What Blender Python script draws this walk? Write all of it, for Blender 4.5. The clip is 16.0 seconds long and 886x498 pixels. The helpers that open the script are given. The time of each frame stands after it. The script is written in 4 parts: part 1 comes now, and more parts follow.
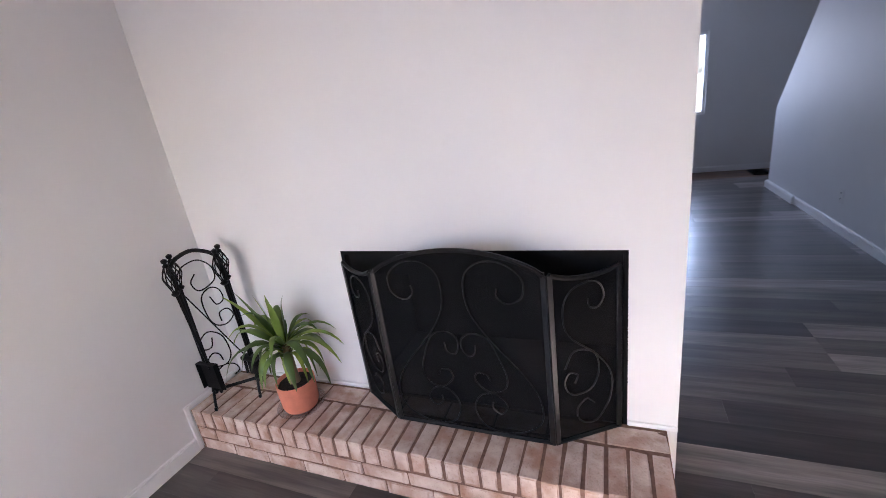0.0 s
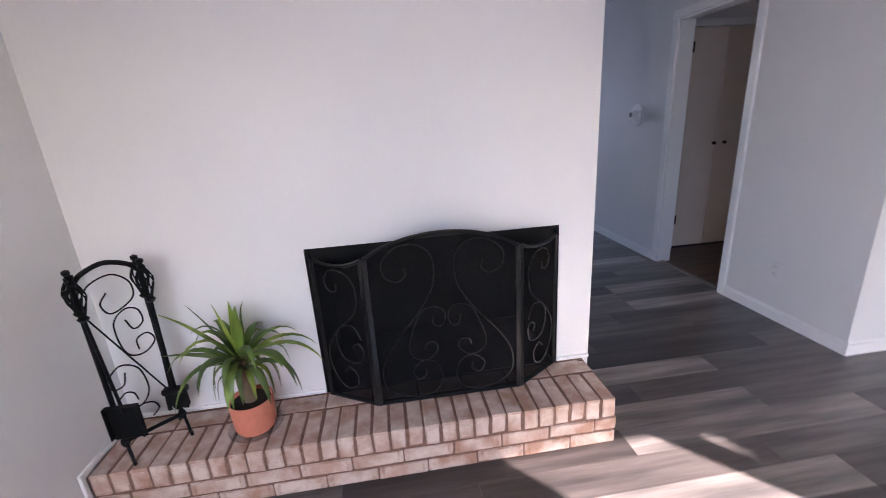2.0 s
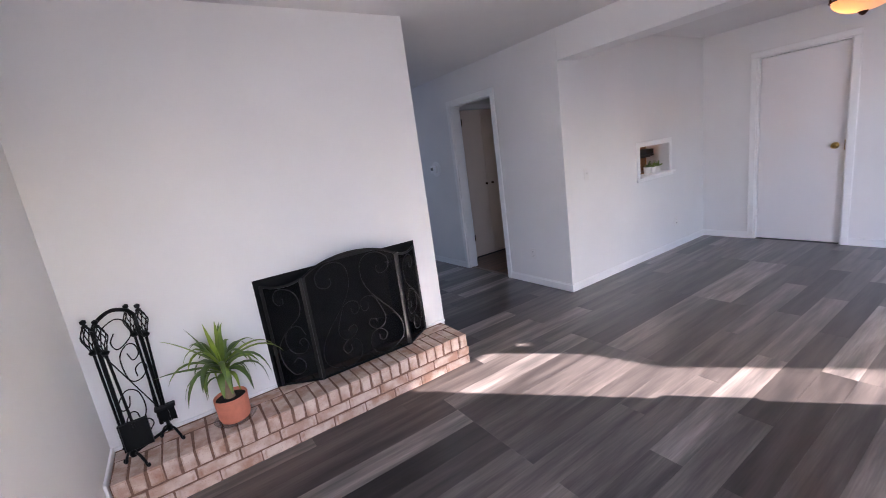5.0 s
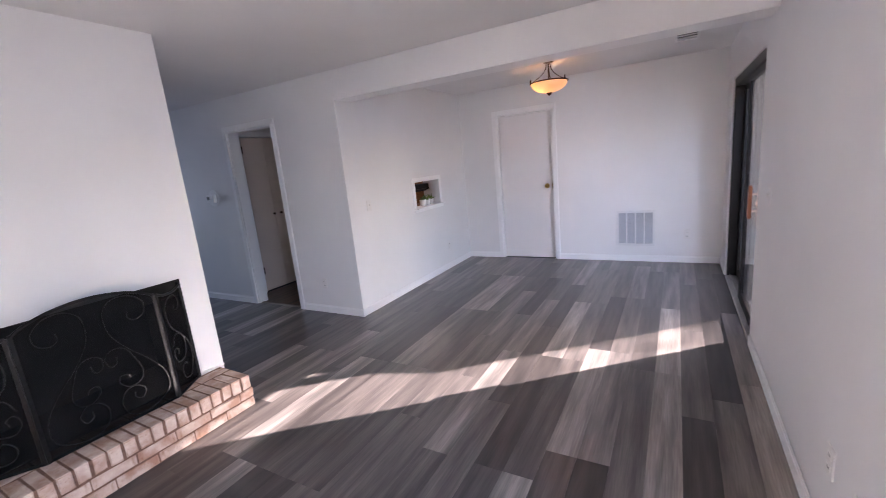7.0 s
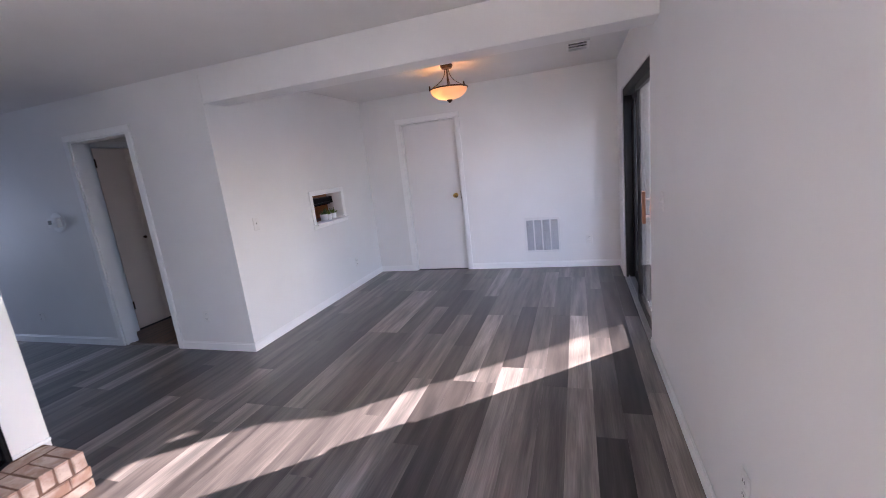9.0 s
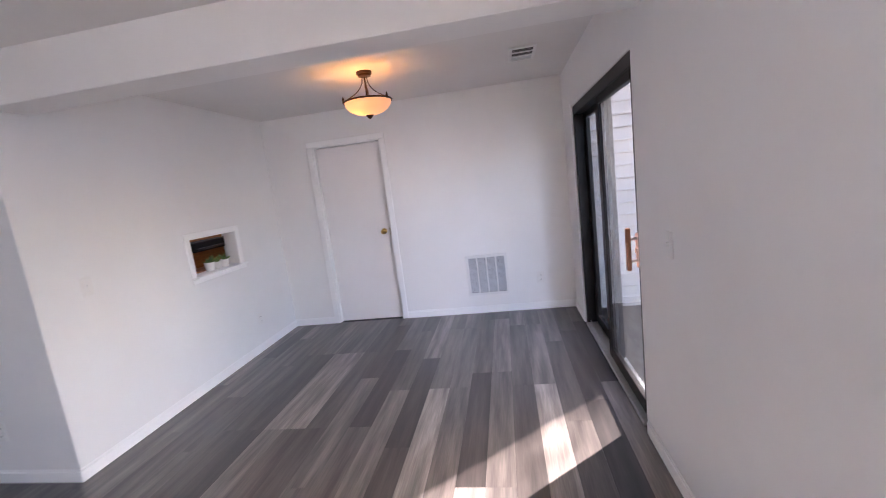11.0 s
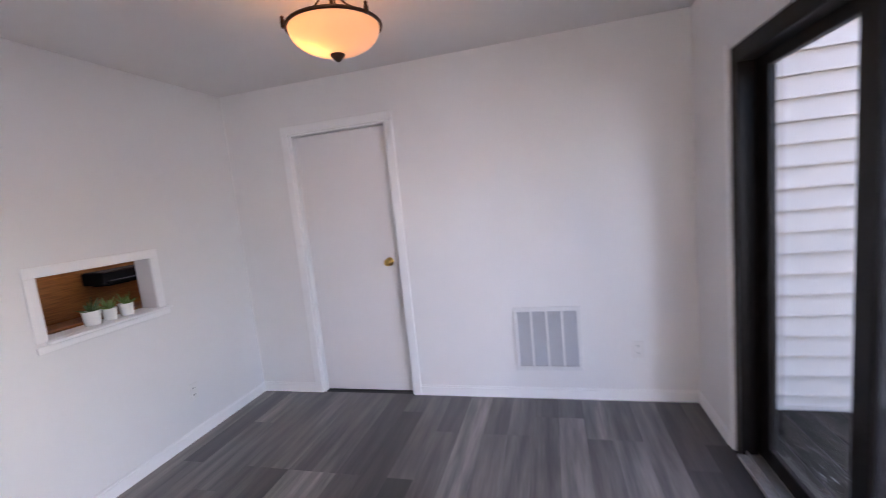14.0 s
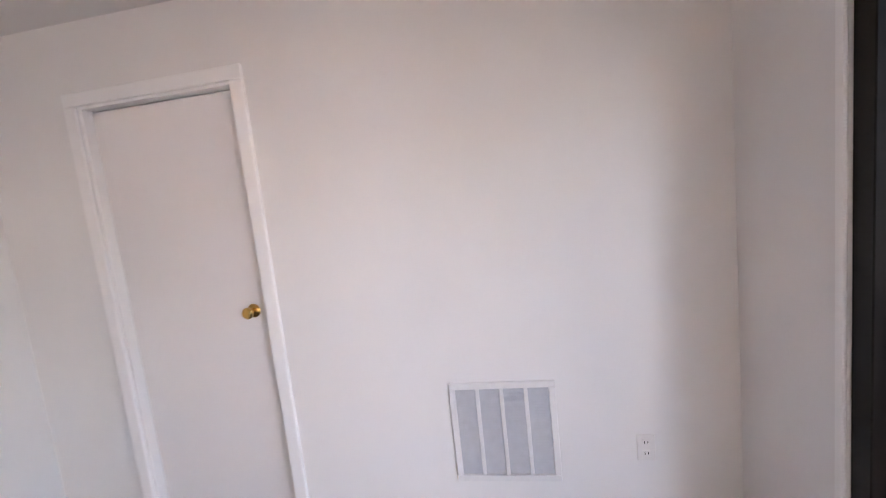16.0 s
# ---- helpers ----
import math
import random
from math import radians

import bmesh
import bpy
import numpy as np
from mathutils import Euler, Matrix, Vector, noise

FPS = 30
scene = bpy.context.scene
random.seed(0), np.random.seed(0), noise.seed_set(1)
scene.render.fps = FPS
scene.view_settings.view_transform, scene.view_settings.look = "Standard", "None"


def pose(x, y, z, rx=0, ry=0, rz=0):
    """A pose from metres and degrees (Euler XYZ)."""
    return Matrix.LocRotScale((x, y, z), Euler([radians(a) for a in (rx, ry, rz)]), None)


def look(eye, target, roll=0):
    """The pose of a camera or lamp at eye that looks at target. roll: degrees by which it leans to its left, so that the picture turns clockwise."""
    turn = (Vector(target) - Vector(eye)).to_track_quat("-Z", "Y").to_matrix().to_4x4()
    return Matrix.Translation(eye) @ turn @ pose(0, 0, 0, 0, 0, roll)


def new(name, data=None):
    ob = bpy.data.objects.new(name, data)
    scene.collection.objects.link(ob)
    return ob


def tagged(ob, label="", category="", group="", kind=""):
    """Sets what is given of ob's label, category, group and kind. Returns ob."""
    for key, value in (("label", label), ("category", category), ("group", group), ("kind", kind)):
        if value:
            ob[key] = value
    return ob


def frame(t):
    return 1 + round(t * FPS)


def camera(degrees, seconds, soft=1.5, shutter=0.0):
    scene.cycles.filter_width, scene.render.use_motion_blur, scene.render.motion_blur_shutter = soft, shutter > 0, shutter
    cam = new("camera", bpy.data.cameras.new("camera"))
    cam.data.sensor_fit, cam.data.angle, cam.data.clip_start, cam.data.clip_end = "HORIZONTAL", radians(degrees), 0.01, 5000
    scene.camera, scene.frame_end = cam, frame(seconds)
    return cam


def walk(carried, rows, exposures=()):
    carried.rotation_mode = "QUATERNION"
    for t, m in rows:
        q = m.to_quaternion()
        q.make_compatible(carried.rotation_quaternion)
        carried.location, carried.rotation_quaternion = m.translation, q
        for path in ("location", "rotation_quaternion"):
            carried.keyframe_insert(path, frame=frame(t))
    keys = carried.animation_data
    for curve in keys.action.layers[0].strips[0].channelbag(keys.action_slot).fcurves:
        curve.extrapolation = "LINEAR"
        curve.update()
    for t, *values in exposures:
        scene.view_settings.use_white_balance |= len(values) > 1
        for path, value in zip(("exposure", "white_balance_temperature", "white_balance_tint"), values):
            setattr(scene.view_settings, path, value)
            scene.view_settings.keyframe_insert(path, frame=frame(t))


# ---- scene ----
cam = camera(93.8, 16.0, soft=0.85, shutter=0.4)
PATH = [
    (0, (0.021, 0.07, 1.416), (-0.732, 1.809, 0.776), -8.2),
    (0.5, (-0.117, -0.039, 1.396), (-0.679, 1.784, 0.796), -6.4),
    (1, (-0.333, -0.04, 1.388), (-0.71, 1.837, 0.806), -6.7),
    (1.5, (-0.502, -0.113, 1.387), (-0.63, 1.8, 0.818), -5.3),
    (2, (-0.666, -0.273, 1.386), (-0.427, 1.621, 0.791), -3.6),
    (2.5, (-0.908, -0.333, 1.382), (-0.593, 1.551, 0.789), -6.9),
    (3, (-1.125, -0.417, 1.409), (-0.723, 1.457, 0.836), -8.8),
    (3.2, (-1.175, -0.512, 1.424), (-0.696, 1.339, 0.839), -8.6),
    (5.3, (-1.347, -1.206, 1.468), (-0.258, 0.418, 1.05), -7.5),
    (5.5, (-1.326, -1.216, 1.47), (-0.212, 0.383, 1.022), -6.7),
    (6, (-1.315, -1.307, 1.482), (0.091, 0.048, 1.052), -6.9),
    (6.5, (-1.327, -1.357, 1.484), (0.301, -0.265, 1.088), -5.5),
    (7, (-1.342, -1.378, 1.487), (0.355, -0.401, 1.078), -5.5),
    (7.5, (-1.313, -1.414, 1.504), (0.464, -0.587, 1.109), -7.1),
    (8, (-1.302, -1.418, 1.492), (0.525, -0.697, 1.115), -6.9),
    (8.5, (-1.197, -1.395, 1.48), (0.661, -0.776, 1.073), -6.0),
    (8.7, (-1.12, -1.4, 1.47), (0.733, -0.762, 1.069), -6.2),
    (10.8, (-0.213, -1.215, 1.509), (1.724, -0.847, 1.171), -7.6),
    (11, (-0.107, -1.2, 1.481), (1.843, -0.883, 1.172), -7.0),
    (11.5, (0.149, -1.096, 1.482), (2.122, -0.997, 1.175), -6.7),
    (12, (0.44, -1.076, 1.46), (2.415, -0.984, 1.159), -7.4),
    (12.5, (0.702, -1.046, 1.478), (2.678, -0.84, 1.251), -7.4),
    (13, (0.992, -0.992, 1.472), (2.972, -1.01, 1.19), -6.9),
    (13.5, (1.285, -1.015, 1.45), (3.262, -0.941, 1.158), -7.4),
    (14, (1.564, -1.014, 1.46), (3.481, -0.496, 1.219), -5.7),
    (14.5, (1.833, -0.957, 1.443), (3.695, -0.246, 1.288), -5.2),
    (15, (2.117, -1.003, 1.442), (4.052, -0.534, 1.255), -7.5),
    (15.5, (2.433, -1.043, 1.474), (4.368, -0.612, 1.209), -6.5),
    (16, (2.708, -1.029, 1.444), (4.668, -0.702, 1.214), -6.2),
]
walk(cam, [(t, look(eye, target, roll)) for t, eye, target, roll in PATH], [(0.0, 3.18, 6000, 27), (1.5, 3.16, 5930, 27), (3.0, 2.94, 5850, 27), (5.5, 3.02, 5900, 26), (7.0, 3.1, 5950, 26), (8.0, 3.13, 5870, 26), (8.6, 2.95, 5820, 26), (11.0, 3.18, 6000, 25), (13.0, 3.12, 6000, 26), (14.0, 3.12, 6000, 26), (14.5, 3.21, 5820, 25), (15.0, 3.26, 5980, 25), (15.5, 3.32, 6250, 26), (16.0, 3.34, 6600, 25)])

# ---- world, sun, window light, added lamps ----
SUN_EL, SUN_X, SUN_Y = 25.6, 0.648, -0.762
world = bpy.data.worlds.new("world")
scene.world = world
world.use_nodes = True
wn = world.node_tree
sky = wn.nodes.new("ShaderNodeTexSky")
sky.sky_type, sky.sun_disc = "NISHITA", False
sky.dust_density, sky.air_density = 3.0, 1.0
sky.sun_elevation = radians(SUN_EL)
sky.sun_rotation = math.atan2(SUN_X, SUN_Y)
wn.links.new(sky.outputs[0], wn.nodes["Background"].inputs[0])
wn.nodes["Background"].inputs[1].default_value = 0.15
sun = new("sun", bpy.data.lights.new("sun", "SUN"))
sun.data.energy, sun.data.angle, sun.data.color = 5.0, radians(0.5), (1.0, 0.885, 0.75)
h = math.cos(radians(SUN_EL))
sun.matrix_world = look((SUN_X * h * 20, SUN_Y * h * 20, 20 * math.sin(radians(SUN_EL))), (0, 0, 0))


def outside_light(name, x, y, z, w, d, aim, watts, colour, spread=180):
    ob = new(name, bpy.data.lights.new(name, "AREA"))
    ob.data.shape, ob.data.size, ob.data.size_y = "RECTANGLE", w, d
    ob.data.energy, ob.data.color, ob.data.spread = watts, colour, radians(spread)
    ob.matrix_world = look((x, y, z), aim)
    return ob


outside_light("sky_or_fill_light", -1.6, -2.5, 2.2, 1.1, 0.9, (0.9, 1.4, 0.15), 5.6, (0.52, 0.76, 1.0), 130)
# unseen lamp beside the patio door, added to brighten the end wall
outside_light("patio_fill_light", 1.45, -2.75, 1.15, 0.9, 1.5, (4.4, 0.1, 0.65), 0.95, (0.88, 0.92, 1.0), 60)
outside_light("sky_or_fill_light", 0.97, 7.33, 1.37, 0.5, 1.0, (0.97, 6, 1.37), 2.4, (0.66, 0.8, 1.0))
# added lamp behind an unseen opening, to brighten the kitchen
outside_light("sky_or_fill_light", 4.56, 1.88, 1.8, 0.4, 0.5, (3, 1.88, 1.4), 0.09, (1.0, 0.9, 0.8))

# ---- materials ----


def mat(name, rough=0.5, metal=0.0):
    m = bpy.data.materials.new(name)
    m.use_nodes = True
    b = m.node_tree.nodes["Principled BSDF"]
    b.inputs["Roughness"].default_value, b.inputs["Metallic"].default_value = rough, metal
    return m, m.node_tree, b


def tex(nt, kind, scale, detail=3.0, stretch=(1, 1, 1), rand=0.0, coords="Object"):
    """A noise or wave in object space, shifted by the object's own random number."""
    n = nt.nodes
    co, mp = n.new("ShaderNodeTexCoord"), n.new("ShaderNodeMapping")
    nt.links.new(co.outputs[coords], mp.inputs[0])
    mp.inputs["Scale"].default_value = stretch
    if rand:
        info, mul = n.new("ShaderNodeObjectInfo"), n.new("ShaderNodeMath")
        mul.operation, mul.inputs[1].default_value = "MULTIPLY", rand
        nt.links.new(info.outputs["Random"], mul.inputs[0])
        nt.links.new(mul.outputs[0], mp.inputs["Location"])
    t = n.new(kind)
    t.inputs["Scale"].default_value = scale
    if "Detail" in t.inputs:
        t.inputs["Detail"].default_value = detail
    nt.links.new(mp.outputs[0], t.inputs["Vector"])
    return t


def ramp(nt, source, stops):
    r = nt.nodes.new("ShaderNodeValToRGB")
    while len(r.color_ramp.elements) < len(stops):
        r.color_ramp.elements.new(0.5)
    for e, (p, c) in zip(r.color_ramp.elements, stops):
        e.position, e.color = p, (*c, 1)
    nt.links.new(source, r.inputs[0])
    return r


def mix(nt, a, b, fac, mode="MIX"):
    m = nt.nodes.new("ShaderNodeMix")
    m.data_type, m.blend_type = "RGBA", mode
    for socket, v in ((m.inputs[6], a), (m.inputs[7], b), (m.inputs[0], fac)):
        if isinstance(v, (int, float)):
            socket.default_value = v
        elif isinstance(v, tuple):
            socket.default_value = (*v, 1)
        else:
            nt.links.new(v, socket)
    return m.outputs[2]


def bump(nt, b, height, strength, dist=0.002):
    n = nt.nodes.new("ShaderNodeBump")
    n.inputs["Strength"].default_value, n.inputs["Distance"].default_value = strength, dist
    nt.links.new(height, n.inputs["Height"])
    nt.links.new(n.outputs[0], b.inputs["Normal"])


def painted(name, colour, rough=0.6, vary=0.03, peel=0.25, scale=260):
    m, nt, b = mat(name, rough)
    big = tex(nt, "ShaderNodeTexNoise", 1.3, 4)
    dark = tuple(c * (1 - 2 * vary) for c in colour)
    r = ramp(nt, big.outputs["Fac"], ((0.3, dark), (0.7, colour)))
    nt.links.new(r.outputs[0], b.inputs["Base Color"])
    fine = tex(nt, "ShaderNodeTexNoise", scale, 2)
    bump(nt, b, fine.outputs["Fac"], peel, 0.001)
    return m


def plain(name, colour, rough=0.5, metal=0.0, vary=0.15, scale=30.0, relief=0.15, rand=0.0):
    m, nt, b = mat(name, rough, metal)
    n = tex(nt, "ShaderNodeTexNoise", scale, 4, rand=rand)
    r = ramp(nt, n.outputs["Fac"], ((0.25, tuple(c * (1 - vary) for c in colour)), (0.75, tuple(min(1, c * (1 + vary)) for c in colour))))
    nt.links.new(r.outputs[0], b.inputs["Base Color"])
    if relief:
        bump(nt, b, n.outputs["Fac"], relief, 0.002)
    return m


def plank_material(name, dark, mid, light, rough=0.36, coat=0.0):
    m, nt, b = mat(name, rough)
    b.inputs["Coat Weight"].default_value, b.inputs["Coat Roughness"].default_value = coat, 0.24
    info = nt.nodes.new("ShaderNodeObjectInfo")
    tone = ramp(nt, info.outputs["Random"], ((0.0, dark), (0.3, tuple(0.55 * (p + q) for p, q in zip(dark, mid))), (0.72, mid), (1.0, light)))
    cloud = tex(nt, "ShaderNodeTexNoise", 2.2, 5, (0.7, 8, 1), 60)
    cl = ramp(nt, cloud.outputs["Fac"], ((0.33, (0.54, 0.54, 0.55)), (0.67, (1.5, 1.46, 1.42))))
    grain = tex(nt, "ShaderNodeTexNoise", 9, 6, (0.8, 16, 1), 40)
    gr = ramp(nt, grain.outputs["Fac"], ((0.3, (0.8, 0.79, 0.78)), (0.7, (1.16, 1.16, 1.16))))
    c = mix(nt, mix(nt, tone.outputs[0], cl.outputs[0], 1.0, "MULTIPLY"), gr.outputs[0], 1.0, "MULTIPLY")
    nt.links.new(c, b.inputs["Base Color"])
    rr = nt.nodes.new("ShaderNodeMapRange")
    rr.inputs["To Min"].default_value, rr.inputs["To Max"].default_value = rough - 0.08, rough + 0.12
    nt.links.new(grain.outputs["Fac"], rr.inputs["Value"])
    nt.links.new(rr.outputs[0], b.inputs["Roughness"])
    bump(nt, b, grain.outputs["Fac"], 0.18, 0.0015)
    return m


def brick_material():
    m, nt, b = mat("pale_red_brick", 0.9)
    info = nt.nodes.new("ShaderNodeObjectInfo")
    tone = ramp(nt, info.outputs["Random"], ((0.0, (0.44, 0.26, 0.18)), (0.4, (0.5, 0.33, 0.25)), (0.75, (0.55, 0.39, 0.31)), (1.0, (0.45, 0.29, 0.22))))
    smear = tex(nt, "ShaderNodeTexNoise", 11, 6, rand=30)
    s = ramp(nt, smear.outputs["Fac"], ((0.38, (0, 0, 0)), (0.62, (1, 1, 1))))
    c = mix(nt, tone.outputs[0], (0.7, 0.58, 0.5), s.outputs[0])
    # redder clay shows through along the edges, fainter on top and end faces
    co, half, size = nt.nodes.new("ShaderNodeTexCoord"), nt.nodes.new("ShaderNodeVectorMath"), nt.nodes.new("ShaderNodeVectorMath")
    half.operation, size.operation = "SUBTRACT", "ABSOLUTE"
    half.inputs[1].default_value = (0.5, 0.5, 0.5)
    nt.links.new(co.outputs["Generated"], half.inputs[0])
    nt.links.new(half.outputs[0], size.inputs[0])
    axes, edge = nt.nodes.new("ShaderNodeSeparateXYZ"), nt.nodes.new("ShaderNodeMath")
    edge.operation = "MAXIMUM"
    nt.links.new(size.outputs[0], axes.inputs[0])
    nt.links.new(axes.outputs["X"], edge.inputs[0])
    nt.links.new(axes.outputs["Z"], edge.inputs[1])
    rim = ramp(nt, edge.outputs[0], ((0.36, (0, 0, 0)), (0.41, (0.8, 0.8, 0.8)), (0.46, (0.3, 0.3, 0.3))))
    rub = tex(nt, "ShaderNodeTexNoise", 24, 4, rand=70)
    rb = ramp(nt, rub.outputs["Fac"], ((0.4, (0, 0, 0)), (0.66, (1, 1, 1))))
    c = mix(nt, c, (0.33, 0.165, 0.095), mix(nt, rim.outputs[0], rb.outputs[0], 1.0, "MULTIPLY"))
    pits = tex(nt, "ShaderNodeTexNoise", 130, 3, rand=30)
    p = ramp(nt, pits.outputs["Fac"], ((0.28, (0.7, 0.62, 0.58)), (0.42, (1, 1, 1))))
    nt.links.new(mix(nt, c, p.outputs[0], 0.7, "MULTIPLY"), b.inputs["Base Color"])
    bump(nt, b, pits.outputs["Fac"], 0.6, 0.003)
    return m


def wood(name, dark, light, rough=0.4, along=0, scale=10):
    m, nt, b = mat(name, rough)
    st = [14, 14, 14]
    st[along] = 1
    g = tex(nt, "ShaderNodeTexNoise", scale, 6, tuple(st), 20)
    r = ramp(nt, g.outputs["Fac"], ((0.3, dark), (0.7, light)))
    nt.links.new(r.outputs[0], b.inputs["Base Color"])
    bump(nt, b, g.outputs["Fac"], 0.2, 0.001)
    return m


def leaf_material(name, a, c):
    """Leaves, each of its own green, paler along the middle."""
    m, nt, b = mat(name, 0.4)
    n = tex(nt, "ShaderNodeTexNoise", 9, 3)
    r = ramp(nt, n.outputs["Fac"], ((0.3, a), (0.7, c)))
    info = nt.nodes.new("ShaderNodeObjectInfo")
    own = ramp(nt, info.outputs["Random"], ((0.0, (0.5, 0.55, 0.6)), (0.5, (0.9, 0.95, 0.8)), (1.0, (1.7, 1.5, 0.9))))
    nt.links.new(mix(nt, r.outputs[0], own.outputs[0], 1.0, "MULTIPLY"), b.inputs["Base Color"])
    return m


def glass_material(name, tint=(0.92, 0.95, 0.95), dirt=0.08):
    m, nt, b = mat(name)
    n = nt.nodes
    out = n["Material Output"]
    clear, gloss, film = n.new("ShaderNodeBsdfTransparent"), n.new("ShaderNodeBsdfGlossy"), n.new("ShaderNodeBsdfDiffuse")
    clear.inputs[0].default_value = (*tint, 1)
    gloss.inputs["Roughness"].default_value = 0.03
    film.inputs[0].default_value = (0.7, 0.74, 0.78, 1)
    through_film, dust = n.new("ShaderNodeBsdfTranslucent"), n.new("ShaderNodeMixShader")
    through_film.inputs[0].default_value, dust.inputs[0].default_value = (0.74, 0.76, 0.78, 1), 0.6
    nt.links.new(film.outputs[0], dust.inputs[1])
    nt.links.new(through_film.outputs[0], dust.inputs[2])
    lw, p5, fr = n.new("ShaderNodeLayerWeight"), n.new("ShaderNodeMath"), n.new("ShaderNodeMath")
    p5.operation, p5.inputs[1].default_value = "POWER", 5.0
    fr.operation, fr.inputs[1].default_value, fr.inputs[2].default_value = "MULTIPLY_ADD", 0.85, 0.03
    nt.links.new(lw.outputs["Facing"], p5.inputs[0])
    nt.links.new(p5.outputs[0], fr.inputs[0])
    m1, m2 = n.new("ShaderNodeMixShader"), n.new("ShaderNodeMixShader")
    streak = tex(nt, "ShaderNodeTexNoise", 2.2, 3, (2, 2, 0.7))
    streak.inputs["Distortion"].default_value = 0.8
    r = ramp(nt, streak.outputs["Fac"], ((0.35, (dirt * 0.5,) * 3), (0.7, (dirt * 1.7,) * 3)))
    nt.links.new(r.outputs[0], m1.inputs[0])
    nt.links.new(clear.outputs[0], m1.inputs[1])
    nt.links.new(dust.outputs[0], m1.inputs[2])
    nt.links.new(fr.outputs[0], m2.inputs[0])
    nt.links.new(m1.outputs[0], m2.inputs[1])
    nt.links.new(gloss.outputs[0], m2.inputs[2])
    nt.links.new(m2.outputs[0], out.inputs[0])
    return m


def mesh_material():
    """Fine woven wire: dark strands with gaps too small to see."""
    m, nt, b = mat("black_wire_mesh", 0.8, 0.0)
    b.inputs["Specular IOR Level"].default_value = 0.12
    n = nt.nodes
    b.inputs["Base Color"].default_value = (0.0058, 0.0056, 0.006, 1)
    clear, mx = n.new("ShaderNodeBsdfTransparent"), n.new("ShaderNodeMixShader")
    mx.inputs[0].default_value = 0.92
    nt.links.new(clear.outputs[0], mx.inputs[1])
    nt.links.new(b.outputs[0], mx.inputs[2])
    nt.links.new(mx.outputs[0], n["Material Output"].inputs[0])
    return m


def lamp_glass_material():
    """Amber glass: it lets the bulb's light through and glows evenly besides."""
    m, nt, b = mat("lit_alabaster_glass", 0.3)
    n = tex(nt, "ShaderNodeTexNoise", 5, 4)
    r = ramp(nt, n.outputs["Fac"], ((0.3, (1.0, 0.5, 0.21)), (0.7, (1.0, 0.58, 0.28))))
    b.inputs["Base Color"].default_value = (0.7, 0.5, 0.3, 1)
    nt.links.new(r.outputs[0], b.inputs["Emission Color"])
    b.inputs["Emission Strength"].default_value = LAMP_GLOW
    thin, add = nt.nodes.new("ShaderNodeBsdfTranslucent"), nt.nodes.new("ShaderNodeAddShader")
    thin.inputs[0].default_value = (0.17, 0.088, 0.034, 1)
    nt.links.new(b.outputs[0], add.inputs[0])
    nt.links.new(thin.outputs[0], add.inputs[1])
    nt.links.new(add.outputs[0], nt.nodes["Material Output"].inputs[0])
    return m


LAMP_GLOW = 0.038
WALL = painted("white_wall_paint", (0.84, 0.835, 0.83), 0.55)
CEIL = painted("white_ceiling_paint", (0.78, 0.77, 0.76), 0.85, peel=0.4, scale=120)
TRIM = painted("white_trim_paint", (0.91, 0.91, 0.91), 0.32, 0.015, 0.06, 60)
DOORP = painted("white_door_paint", (0.84, 0.82, 0.82), 0.42, 0.02, 0.1, 90)
# white closet doors; the hall's dim warm light is put into the colour
DIMDOOR = painted("dim_warm_door_white", (0.74, 0.62, 0.53), 0.45, 0.02, 0.1, 90)
PLATE = plain("white_plastic", (0.79, 0.78, 0.765), 0.35, vary=0.03, relief=0)
FLOOR = plank_material("grey_vinyl_plank", (0.03, 0.0255, 0.0245), (0.116, 0.102, 0.095), (0.255, 0.23, 0.212), coat=0.5)
HALLF = plank_material("brown_wood_plank", (0.09, 0.045, 0.025), (0.13, 0.065, 0.035), (0.17, 0.09, 0.05), 0.35)
GROUT = plain("dark_underlay", (0.02, 0.019, 0.019), 0.8)
BRICK = brick_material()
MORTAR = plain("brown_mortar", (0.2, 0.112, 0.076), 0.95, vary=0.3, scale=60, relief=0.5)
LCD = plain("grey_display", (0.22, 0.24, 0.23), 0.25, vary=0.1, relief=0)
BLACK = plain("black_iron", (0.004, 0.004, 0.0042), 0.5, 0.3, 0.25, 120, 0.3)
PEWTER = plain("dark_pewter_iron", (0.028, 0.027, 0.0265), 0.36, 0.75, 0.3, 90, 0.4)
STILE = plain("brushed_dark_steel", (0.05, 0.049, 0.048), 0.3, 0.9, 0.2, 70, 0.2)
BLACK.node_tree.nodes["Principled BSDF"].inputs["Specular IOR Level"].default_value = 0.3
MESH = mesh_material()
# firebox soot; also put in for shade behind the ceiling register
SOOT_AND_SHADE = plain("soot_and_shade_black", (0.003, 0.0028, 0.0026), 0.95, vary=0.5, scale=14)
CLAY = plain("terracotta", (0.66, 0.225, 0.135), 0.8, vary=0.08, scale=40)
SOIL = plain("potting_soil", (0.03, 0.018, 0.012), 1.0, vary=0.8, scale=160, relief=1.0)
LEAF = leaf_material("green_leaf", (0.065, 0.125, 0.022), (0.2, 0.29, 0.06))
STEM = plain("pale_stem", (0.2, 0.145, 0.085), 0.8, scale=60)
BRASS = plain("polished_brass", (0.62, 0.4, 0.12), 0.22, 1.0, 0.1, 20, 0)
BRONZE = plain("dark_bronze_frame", (0.0085, 0.006, 0.0048), 0.42, 0.0, 0.25, 12, 0.05)
BRONZE.node_tree.nodes["Principled BSDF"].inputs["Specular IOR Level"].default_value = 0.16
RUBBED = plain("oil_rubbed_bronze", (0.06, 0.03, 0.017), 0.42, 0.7, 0.3, 40, 0.1)
